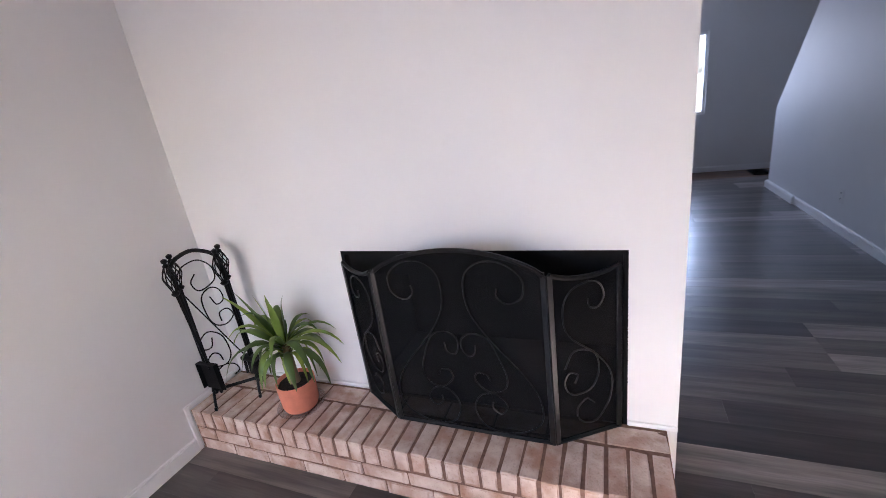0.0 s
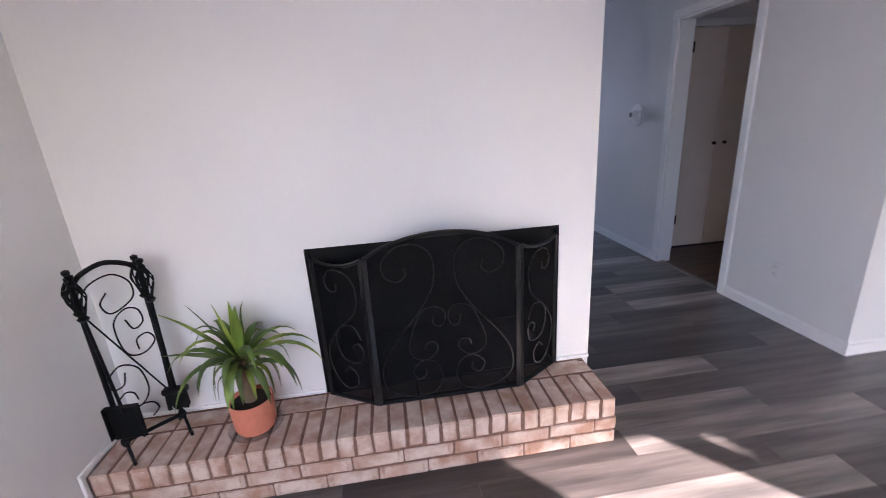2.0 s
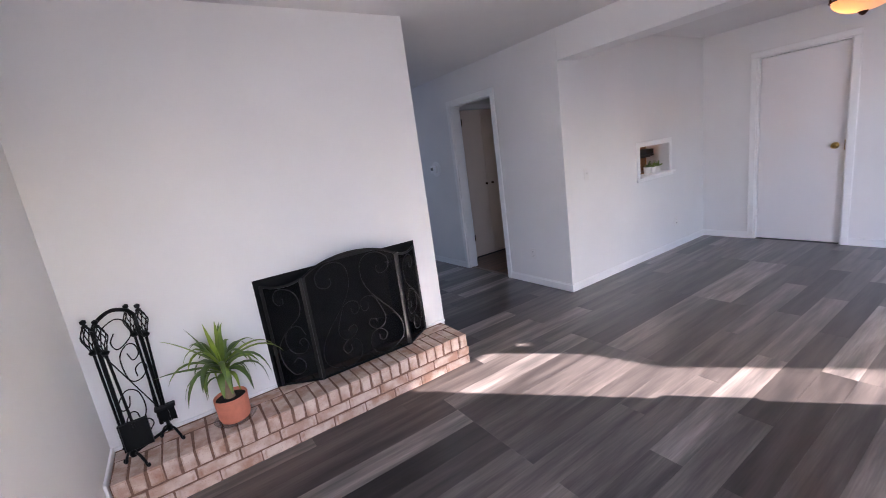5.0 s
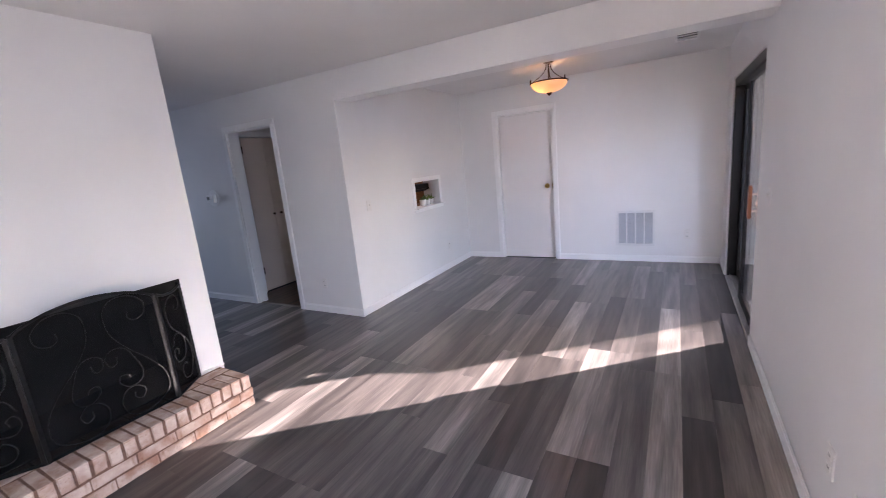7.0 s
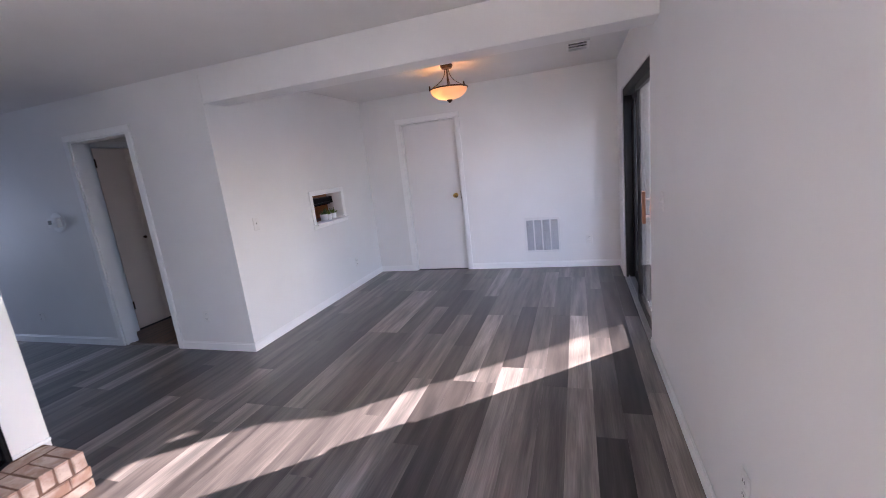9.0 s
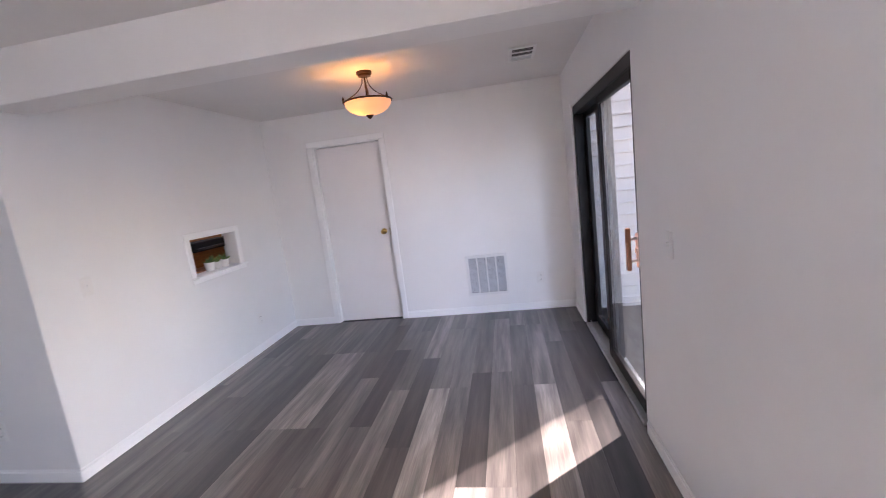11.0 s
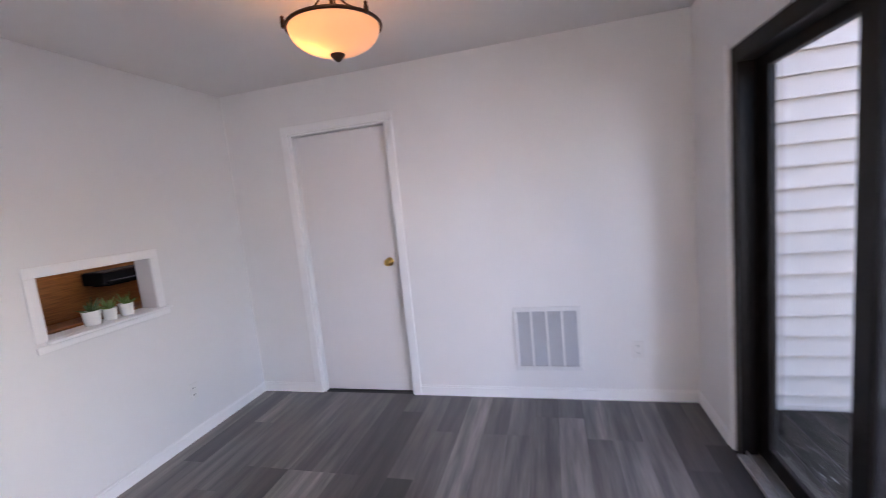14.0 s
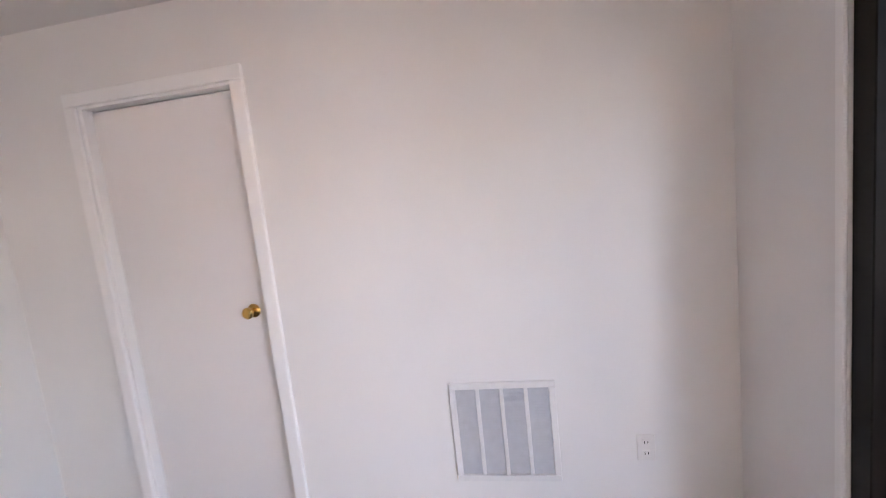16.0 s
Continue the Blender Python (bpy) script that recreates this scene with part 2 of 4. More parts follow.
STRIP = plain("brown_metal_strip", (0.26, 0.22, 0.19), 0.5, 0.3)
ALU = plain("worn_aluminium", (0.5, 0.49, 0.47), 0.4, 0.8, 0.15, 40, 0.1)
HANDLE = wood("orange_wood", (0.24, 0.075, 0.026), (0.4, 0.145, 0.052), 0.35, 2)
BRACKET = plain("pinkish_cream_metal", (0.78, 0.69, 0.64), 0.4, 0.1, 0.05)
GLASS = glass_material("window_glass", dirt=0.006)
DUSTY = glass_material("dusty_window_glass", dirt=0.015)
# darkened glass that imitates a reflection in the sliding pane
REFLECTION = glass_material("smoky_reflection_glass", (0.55, 0.55, 0.57), 0.015)
SHADE = lamp_glass_material()
SAUCER = glass_material("clear_plastic", (0.95, 0.95, 0.94), 0.1)
# flat dark colour put in for the shade inside holes
DARKHOLE = plain("shaded_hole_dark", (0.04, 0.04, 0.042), 0.9)
# same white metal as SLAT, greyed for the shade between the louvres
SHADED_SLAT = plain("shaded_grey_metal", (0.53, 0.545, 0.575), 0.45, vary=0.05, relief=0)
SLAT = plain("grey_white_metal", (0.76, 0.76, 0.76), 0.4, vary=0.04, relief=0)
CABINET = wood("amber_cabinet_wood", (0.2, 0.075, 0.014), (0.36, 0.15, 0.035), 0.4, 0)
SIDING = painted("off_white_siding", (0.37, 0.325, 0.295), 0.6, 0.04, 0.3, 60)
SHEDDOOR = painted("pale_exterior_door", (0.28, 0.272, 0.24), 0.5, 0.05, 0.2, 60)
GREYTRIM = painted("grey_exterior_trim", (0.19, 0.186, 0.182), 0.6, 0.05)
def deck_material():
    """Old deck boards: dark wet stains and pale frosted specks."""
    m = plank_material("weathered_deck_wood", (0.055, 0.045, 0.034), (0.075, 0.061, 0.046), (0.1, 0.082, 0.062), 0.8)
    nt = m.node_tree
    b = nt.nodes["Principled BSDF"]
    b.inputs["Specular IOR Level"].default_value = 0.05
    wood_colour = b.inputs["Base Color"].links[0].from_socket
    # wet stains run on from board to board
    wet, spot = nt.nodes.new("ShaderNodeTexNoise"), nt.nodes.new("ShaderNodeNewGeometry")
    wet.inputs["Scale"].default_value, wet.inputs["Detail"].default_value, wet.inputs["Distortion"].default_value = 1.1, 6, 0.6
    nt.links.new(spot.outputs["Position"], wet.inputs["Vector"])
    w = ramp(nt, wet.outputs["Fac"], ((0.5, (0.14, 0.142, 0.15)), (0.58, (1, 1, 1))))
    speck = tex(nt, "ShaderNodeTexNoise", 30, 5, (0.5, 1.6, 1), 17)
    k = ramp(nt, speck.outputs["Fac"], ((0.66, (0, 0, 0)), (0.7, (0.9, 0.9, 0.9))))
    frost = tex(nt, "ShaderNodeTexNoise", 7, 6, (0.6, 1.8, 1), 5)
    frost.inputs["Distortion"].default_value = 1.6
    fr = ramp(nt, frost.outputs["Fac"], ((0.54, (0, 0, 0)), (0.72, (0.45, 0.45, 0.45))))
    blot = nt.nodes.new("ShaderNodeTexNoise")
    blot.inputs["Scale"].default_value, blot.inputs["Detail"].default_value, blot.inputs["Distortion"].default_value = 7.0, 7, 1.2
    nt.links.new(spot.outputs["Position"], blot.inputs["Vector"])
    bl = ramp(nt, blot.outputs["Fac"], ((0.36, (0.45, 0.44, 0.43)), (0.62, (1.35, 1.33, 1.3))))
    wood_colour = mix(nt, wood_colour, bl.outputs[0], 1.0, "MULTIPLY")
    c = mix(nt, mix(nt, wood_colour, w.outputs[0], 1.0, "MULTIPLY"), (0.11, 0.1, 0.09), fr.outputs[0])
    c = mix(nt, c, (0.26, 0.26, 0.26), k.outputs[0])
    nt.links.new(c, b.inputs["Base Color"])
    return m


DECK = deck_material()
SNOW = plain("thin_snow", (0.5, 0.51, 0.54), 0.7, vary=0.05, scale=8, relief=0.6)
FENCE = plain("grey_fence_wood", (0.2, 0.17, 0.15), 0.85, vary=0.3, scale=12, rand=20)
BARK = plain("bare_bark", (0.07, 0.055, 0.045), 0.9, vary=0.4, scale=8)
GROUND = plain("winter_ground", (0.3, 0.28, 0.25), 0.95, vary=0.5, scale=0.35)
ROOF = plain("grey_shingle", (0.12, 0.12, 0.12), 0.9, vary=0.3, scale=20)
POTW = plain("white_ceramic", (0.8, 0.8, 0.78), 0.3, vary=0.02, relief=0)

# ---- mesh tools ----


def place(ob):
    p = Vector(ob.location)
    while ob.parent:
        ob = ob.parent
        p += ob.location
    return p


def part(name, bm, material, parent=None, label="", smooth=False, at=None):
    """Links a bmesh, drawn in world metres, as one mesh object, under a thing if there is one."""
    base = place(parent) if parent else Vector(at or (0, 0, 0))
    bmesh.ops.translate(bm, verts=bm.verts, vec=-base)
    me = bpy.data.meshes.new(name)
    bm.to_mesh(me)
    bm.free()
    me.materials.append(material)
    if smooth:
        for p in me.polygons:
            p.use_smooth = True
        me.set_sharp_from_angle(angle=radians(40))
    ob = new(name, me)
    if parent:
        ob.parent = parent
    else:
        ob.location = base
    if label:
        ob["label"] = label
    return ob


def thing(name, x, y, z, label, category, group=""):
    ob = new(name)
    ob.empty_display_size = 0.1
    ob.location = (x, y, z)
    return tagged(ob, label, category, group)


def box(x0, x1, y0, y1, z0, z1, bevel=0.0, bm=None, seg=1):
    b = bmesh.new()
    bmesh.ops.create_cube(b, size=1)
    bmesh.ops.scale(b, vec=(x1 - x0, y1 - y0, z1 - z0), verts=b.verts)
    bmesh.ops.translate(b, vec=((x0 + x1) / 2, (y0 + y1) / 2, (z0 + z1) / 2), verts=b.verts)
    if bevel:
        bmesh.ops.bevel(b, geom=b.edges[:], offset=bevel, segments=seg, affect="EDGES", profile=0.6)
    return join(bm, b)


def join(bm, b):
    if bm is None:
        return b
    me = bpy.data.meshes.new("tmp")
    b.to_mesh(me)
    bm.from_mesh(me)
    b.free()
    bpy.data.meshes.remove(me)
    return bm


def lathe(profile, x, y, seg=32, bm=None, cap=True):
    """A turned shape about the upright line at x, y from (radius, height) pairs."""
    b = bmesh.new()
    rings = []
    for r, z in profile:
        rings.append([b.verts.new((x + r * math.cos(2 * math.pi * k / seg), y + r * math.sin(2 * math.pi * k / seg), z)) for k in range(seg)])
    for a, c in zip(rings, rings[1:]):
        for k in range(seg):
            b.faces.new((a[k], a[(k + 1) % seg], c[(k + 1) % seg], c[k]))
    if profile[0][0] > 0:
        b.faces.new(rings[0][::-1])
    if cap and profile[-1][0] > 0:
        b.faces.new(rings[-1])
    bmesh.ops.remove_doubles(b, verts=b.verts, dist=1e-5)
    bmesh.ops.recalc_face_normals(b, faces=b.faces)
    return join(bm, b)


def tube(points, radius, seg=6, bm=None, flat=1.0):
    """A rod swept along points."""
    b = bmesh.new()
    pts = [Vector(p) for p in points]
    rings, side = [], None
    for i, p in enumerate(pts):
        d = (pts[min(i + 1, len(pts) - 1)] - pts[max(i - 1, 0)]).normalized()
        if side is None:
            side = d.orthogonal().normalized()
        side = (side - d * side.dot(d)).normalized()
        up = d.cross(side)
        r = radius[i] if isinstance(radius, (list, tuple)) else radius
        rings.append([b.verts.new(p + r * (math.cos(2 * math.pi * k / seg) * side + flat * math.sin(2 * math.pi * k / seg) * up)) for k in range(seg)])
    for a, c in zip(rings, rings[1:]):
        for k in range(seg):
            b.faces.new((a[k], a[(k + 1) % seg], c[(k + 1) % seg], c[k]))
    b.faces.new(rings[0][::-1])
    b.faces.new(rings[-1])
    bmesh.ops.recalc_face_normals(b, faces=b.faces)
    return join(bm, b)


def smooth_line(pts, n=8):
    """A soft curve through points (Catmull-Rom)."""
    p = [Vector(q) for q in pts]
    p = [2 * p[0] - p[1], *p, 2 * p[-1] - p[-2]]
    out = []
    for i in range(1, len(p) - 2):
        for k in range(n):
            t = k / n
            out.append(0.5 * (2 * p[i] + (p[i + 1] - p[i - 1]) * t + (2 * p[i - 1] - 5 * p[i] + 4 * p[i + 1] - p[i + 2]) * t * t + (3 * p[i] - p[i - 1] - 3 * p[i + 1] + p[i + 2]) * t ** 3))
    return [*out, p[-2]]


def cut_wall(axis, a0, a1, c0, c1, z0, z1, holes):
    """A wall slab along axis from a0 to a1, c0 to c1 thick, with holes (from, to, low, high) right through it."""
    bm = bmesh.new()
    xs = sorted({a0, a1, *(h[0] for h in holes), *(h[1] for h in holes)})
    for p, q in zip(xs, xs[1:]):
        zs = [z0]
        for h in sorted(holes, key=lambda k: k[2]):
            if h[0] <= p + 1e-6 and h[1] >= q - 1e-6:
                zs += [h[2], h[3]]
        zs.append(z1)
        for lo, hi in zip(zs[::2], zs[1::2]):
            if hi - lo > 1e-4:
                if axis == "x":
                    box(p, q, c0, c1, lo, hi, bm=bm)
                else:
                    box(c0, c1, p, q, lo, hi, bm=bm)
    bmesh.ops.remove_doubles(bm, verts=bm.verts, dist=1e-5)
    bm.verts.index_update()
    seen = {}
    for f in bm.faces:
        seen.setdefault(frozenset(v.index for v in f.verts), []).append(f)
    bmesh.ops.delete(bm, geom=[f for s in seen.values() if len(s) > 1 for f in s], context="FACES")
    return bm


def structure(name, bm, material, label, category):
    return tagged(part(name, bm, material), label, category, kind="structure")


# ---- the rooms ----
H = 2.41
X_LEFT, X_END, X_HALL, X_FAR = -1.86, 0.235, 1.767, 4.40
Y_WIN, Y_FIRE, Y_PASS, Y_BACK = -1.86, 1.42, 1.43, 7.15
floor = structure("floor", box(-2.0, 4.55, -2.0, 7.3, -0.2, -0.004), GROUT, "floor of dark grey vinyl wood-look planks", "floor")
ceiling = structure("ceiling", box(-2.0, 4.54, -2.0, 7.3, H, H + 0.2), CEIL, "smooth white painted ceiling", "ceiling")
structure("roof", box(-2.3, 4.9, -2.1, 7.6, H + 0.21, H + 0.35), ROOF, "grey shingle roof over the house", "roof")
structure("wall_left", box(-2.0, X_LEFT, -2.0, 7.3, 0, H), WALL, "plain white painted wall", "wall")
structure("wall_window", cut_wall("x", X_LEFT, 4.54, -2.0, Y_WIN, 0, H, [(-1.65, -0.422, 0.868, 2.05), (2.135, 3.885, 0.0, 2.015)]), WALL, "white painted wall with a window and a patio door", "wall")
structure("wall_far", cut_wall("y", Y_WIN, Y_PASS, X_FAR, 4.54, 0, H, [(0.088, 0.865, 0.0, 2.045)]), WALL, "white painted end wall of the dining area", "wall")
structure("wall_pass", cut_wall("x", X_HALL, 4.54, Y_PASS, 1.55, 0, H, [(2.978, 3.577, 0.95, 1.272)]), WALL, "white painted wall with a pass-through opening", "wall")
structure("wall_fireplace", cut_wall("x", X_LEFT, X_END, Y_FIRE, 1.95, 0, H, [(-1.03, 0.072, 0.2, 0.912)]), WALL, "white painted chimney wall above the brick hearth", "wall")
structure("wall_chimney_back", box(X_LEFT, X_END, 1.95, 2.05, 0, H), WALL, "white wall behind the fireplace", "wall")
# hall wall: doorway, and a far end that slopes under the stairs
bm = cut_wall("y", 1.55, 5.2, X_HALL, 1.887, 0, H, [(2.34, 3.09, 0.0, 2.04)])
b = bmesh.new()
outline = [(5.2, 0), (6.05, 0), (6.05, 0.91), (5.2, 1.93)]
v0 = [b.verts.new((X_HALL, y, z)) for y, z in outline]
v1 = [b.verts.new((1.887, y, z)) for y, z in outline]
b.faces.new(v0), b.faces.new(v1[::-1])
for i in range(4):
    b.faces.new((v0[i], v1[i], v1[(i + 1) % 4], v0[(i + 1) % 4]))
bmesh.ops.recalc_face_normals(b, faces=b.faces)
structure("wall_hall", join(bm, b), WALL, "white hall wall with a doorway and a sloped far end", "wall")
structure("wall_stair", box(2.75, 2.87, 4.12, 7.3, 0, H), WALL, "white stairwell wall", "wall")
structure("wall_back", cut_wall("x", X_LEFT, 2.75, Y_BACK, 7.3, 0, H, [(0.69, 1.255, 0.83, 1.9)]), WALL, "white painted wall with a narrow window", "wall")
structure("wall_kitchen", box(1.887, 4.54, 2.2, 2.3, 0, H), WALL, "white wall behind the kitchen", "wall")
structure("wall_closet", cut_wall("x", 1.887, 4.54, 3.4, 3.5, 0, H, [(2.13, 2.83, 0.0, 2.03)]), WALL, "white wall around the hall closet", "wall")
structure("wall_closet_back", box(1.887, 4.54, 4.0, 4.12, 0, H), WALL, "plain wall at the back of the closet", "wall")
# unseen opening, added to let the kitchen lamp shine in
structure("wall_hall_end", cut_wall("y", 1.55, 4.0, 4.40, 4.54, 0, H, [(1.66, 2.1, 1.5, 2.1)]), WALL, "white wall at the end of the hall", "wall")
structure("header_beam", box(X_HALL, 1.995, Y_WIN, Y_PASS, 2.146, H, 0.004), WALL, "white boxed header between living and dining areas", "beam")


def baseboard(x0, x1, y0, y1, z0=0.0):
    bm = box(x0, x1, y0, y1, z0, z0 + 0.066)
    nx, ny = (0.004 if x1 - x0 < 0.05 else 0), (0.004 if y1 - y0 < 0.05 else 0)
    box(x0 + nx, x1 - nx, y0 + ny, y1 - ny, z0 + 0.066, z0 + 0.082, 0.003, bm)
    structure("baseboard", bm, TRIM, "white painted wooden baseboard", "baseboard")


T = 0.014
baseboard(X_LEFT, X_LEFT + T, Y_WIN, 1.075)
baseboard(X_LEFT + T, 2.10, Y_WIN, Y_WIN + T)
baseboard(3.925, X_FAR, Y_WIN, Y_WIN + T)
baseboard(X_FAR - T, X_FAR, Y_WIN + T, 0.026)
baseboard(X_FAR - T, X_FAR, 0.927, Y_PASS)
baseboard(X_HALL, X_FAR - T, Y_PASS - T, Y_PASS)
baseboard(X_HALL - T, X_HALL, Y_PASS - T, 2.283)
baseboard(X_HALL - T, X_HALL, 3.15, 5.2)
baseboard(X_HALL - T - 0.02, X_HALL, 5.2, 6.05)
baseboard(X_LEFT, 2.75, Y_BACK - T, Y_BACK)
structure("trim", box(X_LEFT, X_LEFT + 0.012, 1.078, 1.098, 0, 0.25, 0.002), TRIM, "thin white upright trim beside the hearth", "trim")
structure("trim", box(X_LEFT, X_LEFT + 0.012, 1.098, Y_FIRE, 0.2265, 0.25, 0.002), TRIM, "thin white trim along the hearth", "trim")
structure("trim", box(X_LEFT + 0.012, -1.03, Y_FIRE - 0.012, Y_FIRE, 0.2265, 0.246, 0.003), TRIM, "thin white trim strip where wall meets hearth", "trim")
structure("trim", box(0.072, X_END, Y_FIRE - 0.012, Y_FIRE, 0.2265, 0.246, 0.003), TRIM, "thin white trim strip where wall meets hearth", "trim")


def casing_x(x, y0, y1, top, w, out, name, label):
    """Door casing on a wall of constant x; out is the side it stands on."""
    a, c = sorted((x, x + out * 0.02))
    ob = thing(name, x, (y0 + y1) / 2, 0, label, "door casing")
    ob["kind"] = "structure"
    part("casing_leg", box(a, c, y0 - w, y0, 0, top, 0.007, seg=2), TRIM, ob)
    part("casing_leg", box(a, c, y1, y1 + w, 0, top, 0.007, seg=2), TRIM, ob)
    part("casing_head", box(a, c, y0 - w, y1 + w, top, top + w, 0.007, seg=2), TRIM, ob)
    return ob


# dining door
casing_x(X_FAR, 0.088, 0.865, 2.045, 0.062, -1, "door_casing", "white painted door casing on the end wall")
door = thing("door_1", 4.46, 0.487, 0, "flat white slab door, closed, with a brass knob", "door")
door["kind"] = "structure"
part("leaf", box(4.445, 4.48, 0.106, 0.848, 0.006, 2.026, 0.002), DOORP, door)
jm = box(X_FAR, 4.54, 0.088, 0.1, 0, 2.045)
box(X_FAR, 4.54, 0.853, 0.865, 0, 2.045, bm=jm)
box(X_FAR, 4.54, 0.1, 0.853, 2.034, 2.045, bm=jm)
part("jamb", jm, TRIM, door)
part("door_stop", box(4.482, 4.5, 0.1, 0.853, 2.008, 2.034, 0.002), TRIM, door)


def knob_x(x, y, z, parent, s=-1, size=1.0, material=None):
    k = lathe([(0.0, 0.0), (0.031, 0.0), (0.033, 0.004), (0.028, 0.009), (0.012, 0.012), (0.011, 0.03), (0.02, 0.036), (0.027, 0.047), (0.027, 0.056), (0.02, 0.064), (0.0, 0.066)], 0, 0, 24)
    bmesh.ops.scale(k, vec=(size,) * 3, verts=k.verts)
    bmesh.ops.rotate(k, verts=k.verts, cent=(0, 0, 0), matrix=Matrix.Rotation(radians(90 * s), 3, "Y"))
    bmesh.ops.translate(k, verts=k.verts, vec=(x, y, z))
    return part("knob", k, material or BRASS, parent, "round brass knob", True)


knob_x(4.445, 0.185, 1.03, door)
part("latch_plate", box(4.443, 4.4452, 0.107, 0.118, 0.98, 1.08), BRASS, door)

# unseen dark panel, added to keep sky light out of the door gaps
structure("light_block_behind_door", box(4.56, 4.62, -0.1, 1.1, 0, 2.3), DARKHOLE, "dark panel added behind the dining door to block light", "wall")
# hall doorway and closet
casing_x(X_HALL, 2.34, 3.09, 2.04, 0.06, -1, "door_casing", "white painted casing round the hall doorway")
jm = box(X_HALL, 1.887, 2.34, 2.352, 0, 2.04)
box(X_HALL, 1.887, 3.078, 3.09, 0, 2.04, bm=jm)
box(X_HALL, 1.887, 2.352, 3.078, 2.028, 2.04, bm=jm)
structure("door_jamb", jm, TRIM, "white painted jamb lining the hall doorway", "door jamb")
structure("threshold", box(X_HALL + 0.02, X_HALL + 0.06, 2.352, 3.078, 0.0, 0.008, 0.003), STRIP, "thin metal transition strip between floors", "threshold")
closet = thing("closet_door", 2.48, 3.42, 0, "pair of flat closet doors, closed, dim warm hall light in their colour", "door")
for i, (a, c) in enumerate(((2.145, 2.4793), (2.4807, 2.815))):
    leaf = part("leaf", box(a, c, 3.405, 3.435, 0.015, 2.022, 0.002), DIMDOOR, closet)
    kx = 2.455 if i == 0 else 2.565
    k = lathe([(0, 0), (0.01, 0), (0.009, 0.012), (0.016, 0.018), (0.017, 0.026), (0, 0.03)], 0, 0, 16)
    bmesh.ops.rotate(k, verts=k.verts, cent=(0, 0, 0), matrix=Matrix.Rotation(radians(90), 3, "X"))
    bmesh.ops.translate(k, verts=k.verts, vec=(kx, 3.405, 1.02))
    part("knob", k, RUBBED, leaf, "small dark round knob", True)
for z in (0.25, 1.82):
    part("hinge", box(2.128, 2.148, 3.385, 3.403, z, z + 0.09, 0.003), RUBBED, closet, "dark metal hinge")
cs = box(2.07, 2.13, 3.384, 3.4, 0, 2.09, 0.004)
box(2.83, 2.89, 3.384, 3.4, 0, 2.09, 0.004, cs)
box(2.13, 2.83, 3.384, 3.4, 2.03, 2.09, 0.004, cs)
structure("closet_casing", cs, TRIM, "white painted casing round the closet", "door casing")

# window behind the walk
win = thing("window_1", -1.035, -1.93, 0.9, "dark-framed window with white casing and sill", "window")
win["kind"] = "structure"
part("casing_leg", box(-0.422, -0.362, Y_WIN, Y_WIN + 0.016, 0.868, 2.05, 0.004), TRIM, win)
part("casing_leg", box(-1.71, -1.65, Y_WIN, Y_WIN + 0.016, 0.868, 2.05, 0.004), TRIM, win)
part("casing_head", box(-1.71, -0.362, Y_WIN, Y_WIN + 0.016, 2.05, 2.11, 0.004), TRIM, win)
part("sill", box(-1.73, -0.345, -1.95, Y_WIN + 0.022, 0.84, 0.868, 0.006), TRIM, win)
fr = box(-0.472, -0.422, -1.97, -1.9, 0.868, 2.05, 0.004)
box(-1.65, -1.6, -1.97, -1.9, 0.868, 2.05, 0.004, fr)
box(-1.6, -0.472, -1.97, -1.9, 0.868, 0.92, 0.004, fr)
box(-1.6, -0.472, -1.97, -1.9, 2.0, 2.05, 0.004, fr)
box(-1.6, -0.472, -1.955, -1.915, 1.45, 1.5, 0.004, fr)
part("window_frame", fr, BRONZE, win)
pane = part("pane", box(-1.6, -0.472, -1.937, -1.933, 0.92, 2.0), GLASS, win)
pane.visible_shadow = False

# window of the back room
win = thing("window_2", 0.97, 7.2, 0.83, "narrow white-framed window in the back room", "window")
win["kind"] = "structure"
fr = box(0.69, 0.73, 7.18, 7.24, 0.83, 1.9, 0.004)
box(1.215, 1.255, 7.18, 7.24, 0.83, 1.9, 0.004, fr)
box(0.73, 1.215, 7.18, 7.24, 0.83, 0.87, 0.004, fr)
box(0.73, 1.215, 7.18, 7.24, 1.86, 1.9, 0.004, fr)
part("window_frame", fr, TRIM, win)
pane = part("pane", box(0.73, 1.215, 7.21, 7.213, 0.87, 1.86), GLASS, win)
pane.visible_shadow = False

# patio door
pd = thing("patio_door", 3.01, -1.93, 0, "dark bronze sliding glass patio door, closed", "door")
fx0, fx1, fz1 = 2.135, 3.885, 2.015
part("side_jamb", box(fx0, fx0 + 0.035, -1.99, -1.868, 0, fz1, 0.003), BRONZE, pd)
part("side_jamb", box(fx1 - 0.065, fx1, -1.99, -1.868, 0, fz1, 0.003), BRONZE, pd)
part("head", box(fx0 + 0.035, fx1 - 0.065, -1.99, -1.868, fz1 - 0.075, fz1, 0.003), BRONZE, pd)
sill = box(fx0 + 0.035, fx1 - 0.065, -1.99, -1.85, 0.0, 0.022, 0.003)
box(fx0 + 0.035, fx1 - 0.065, -1.895, -1.89, 0.022, 0.04, bm=sill)
box(fx0 + 0.035, fx1 - 0.065, -1.952, -1.947, 0.022, 0.04, bm=sill)
part("track_sill", sill, ALU, pd, "worn aluminium track sill")


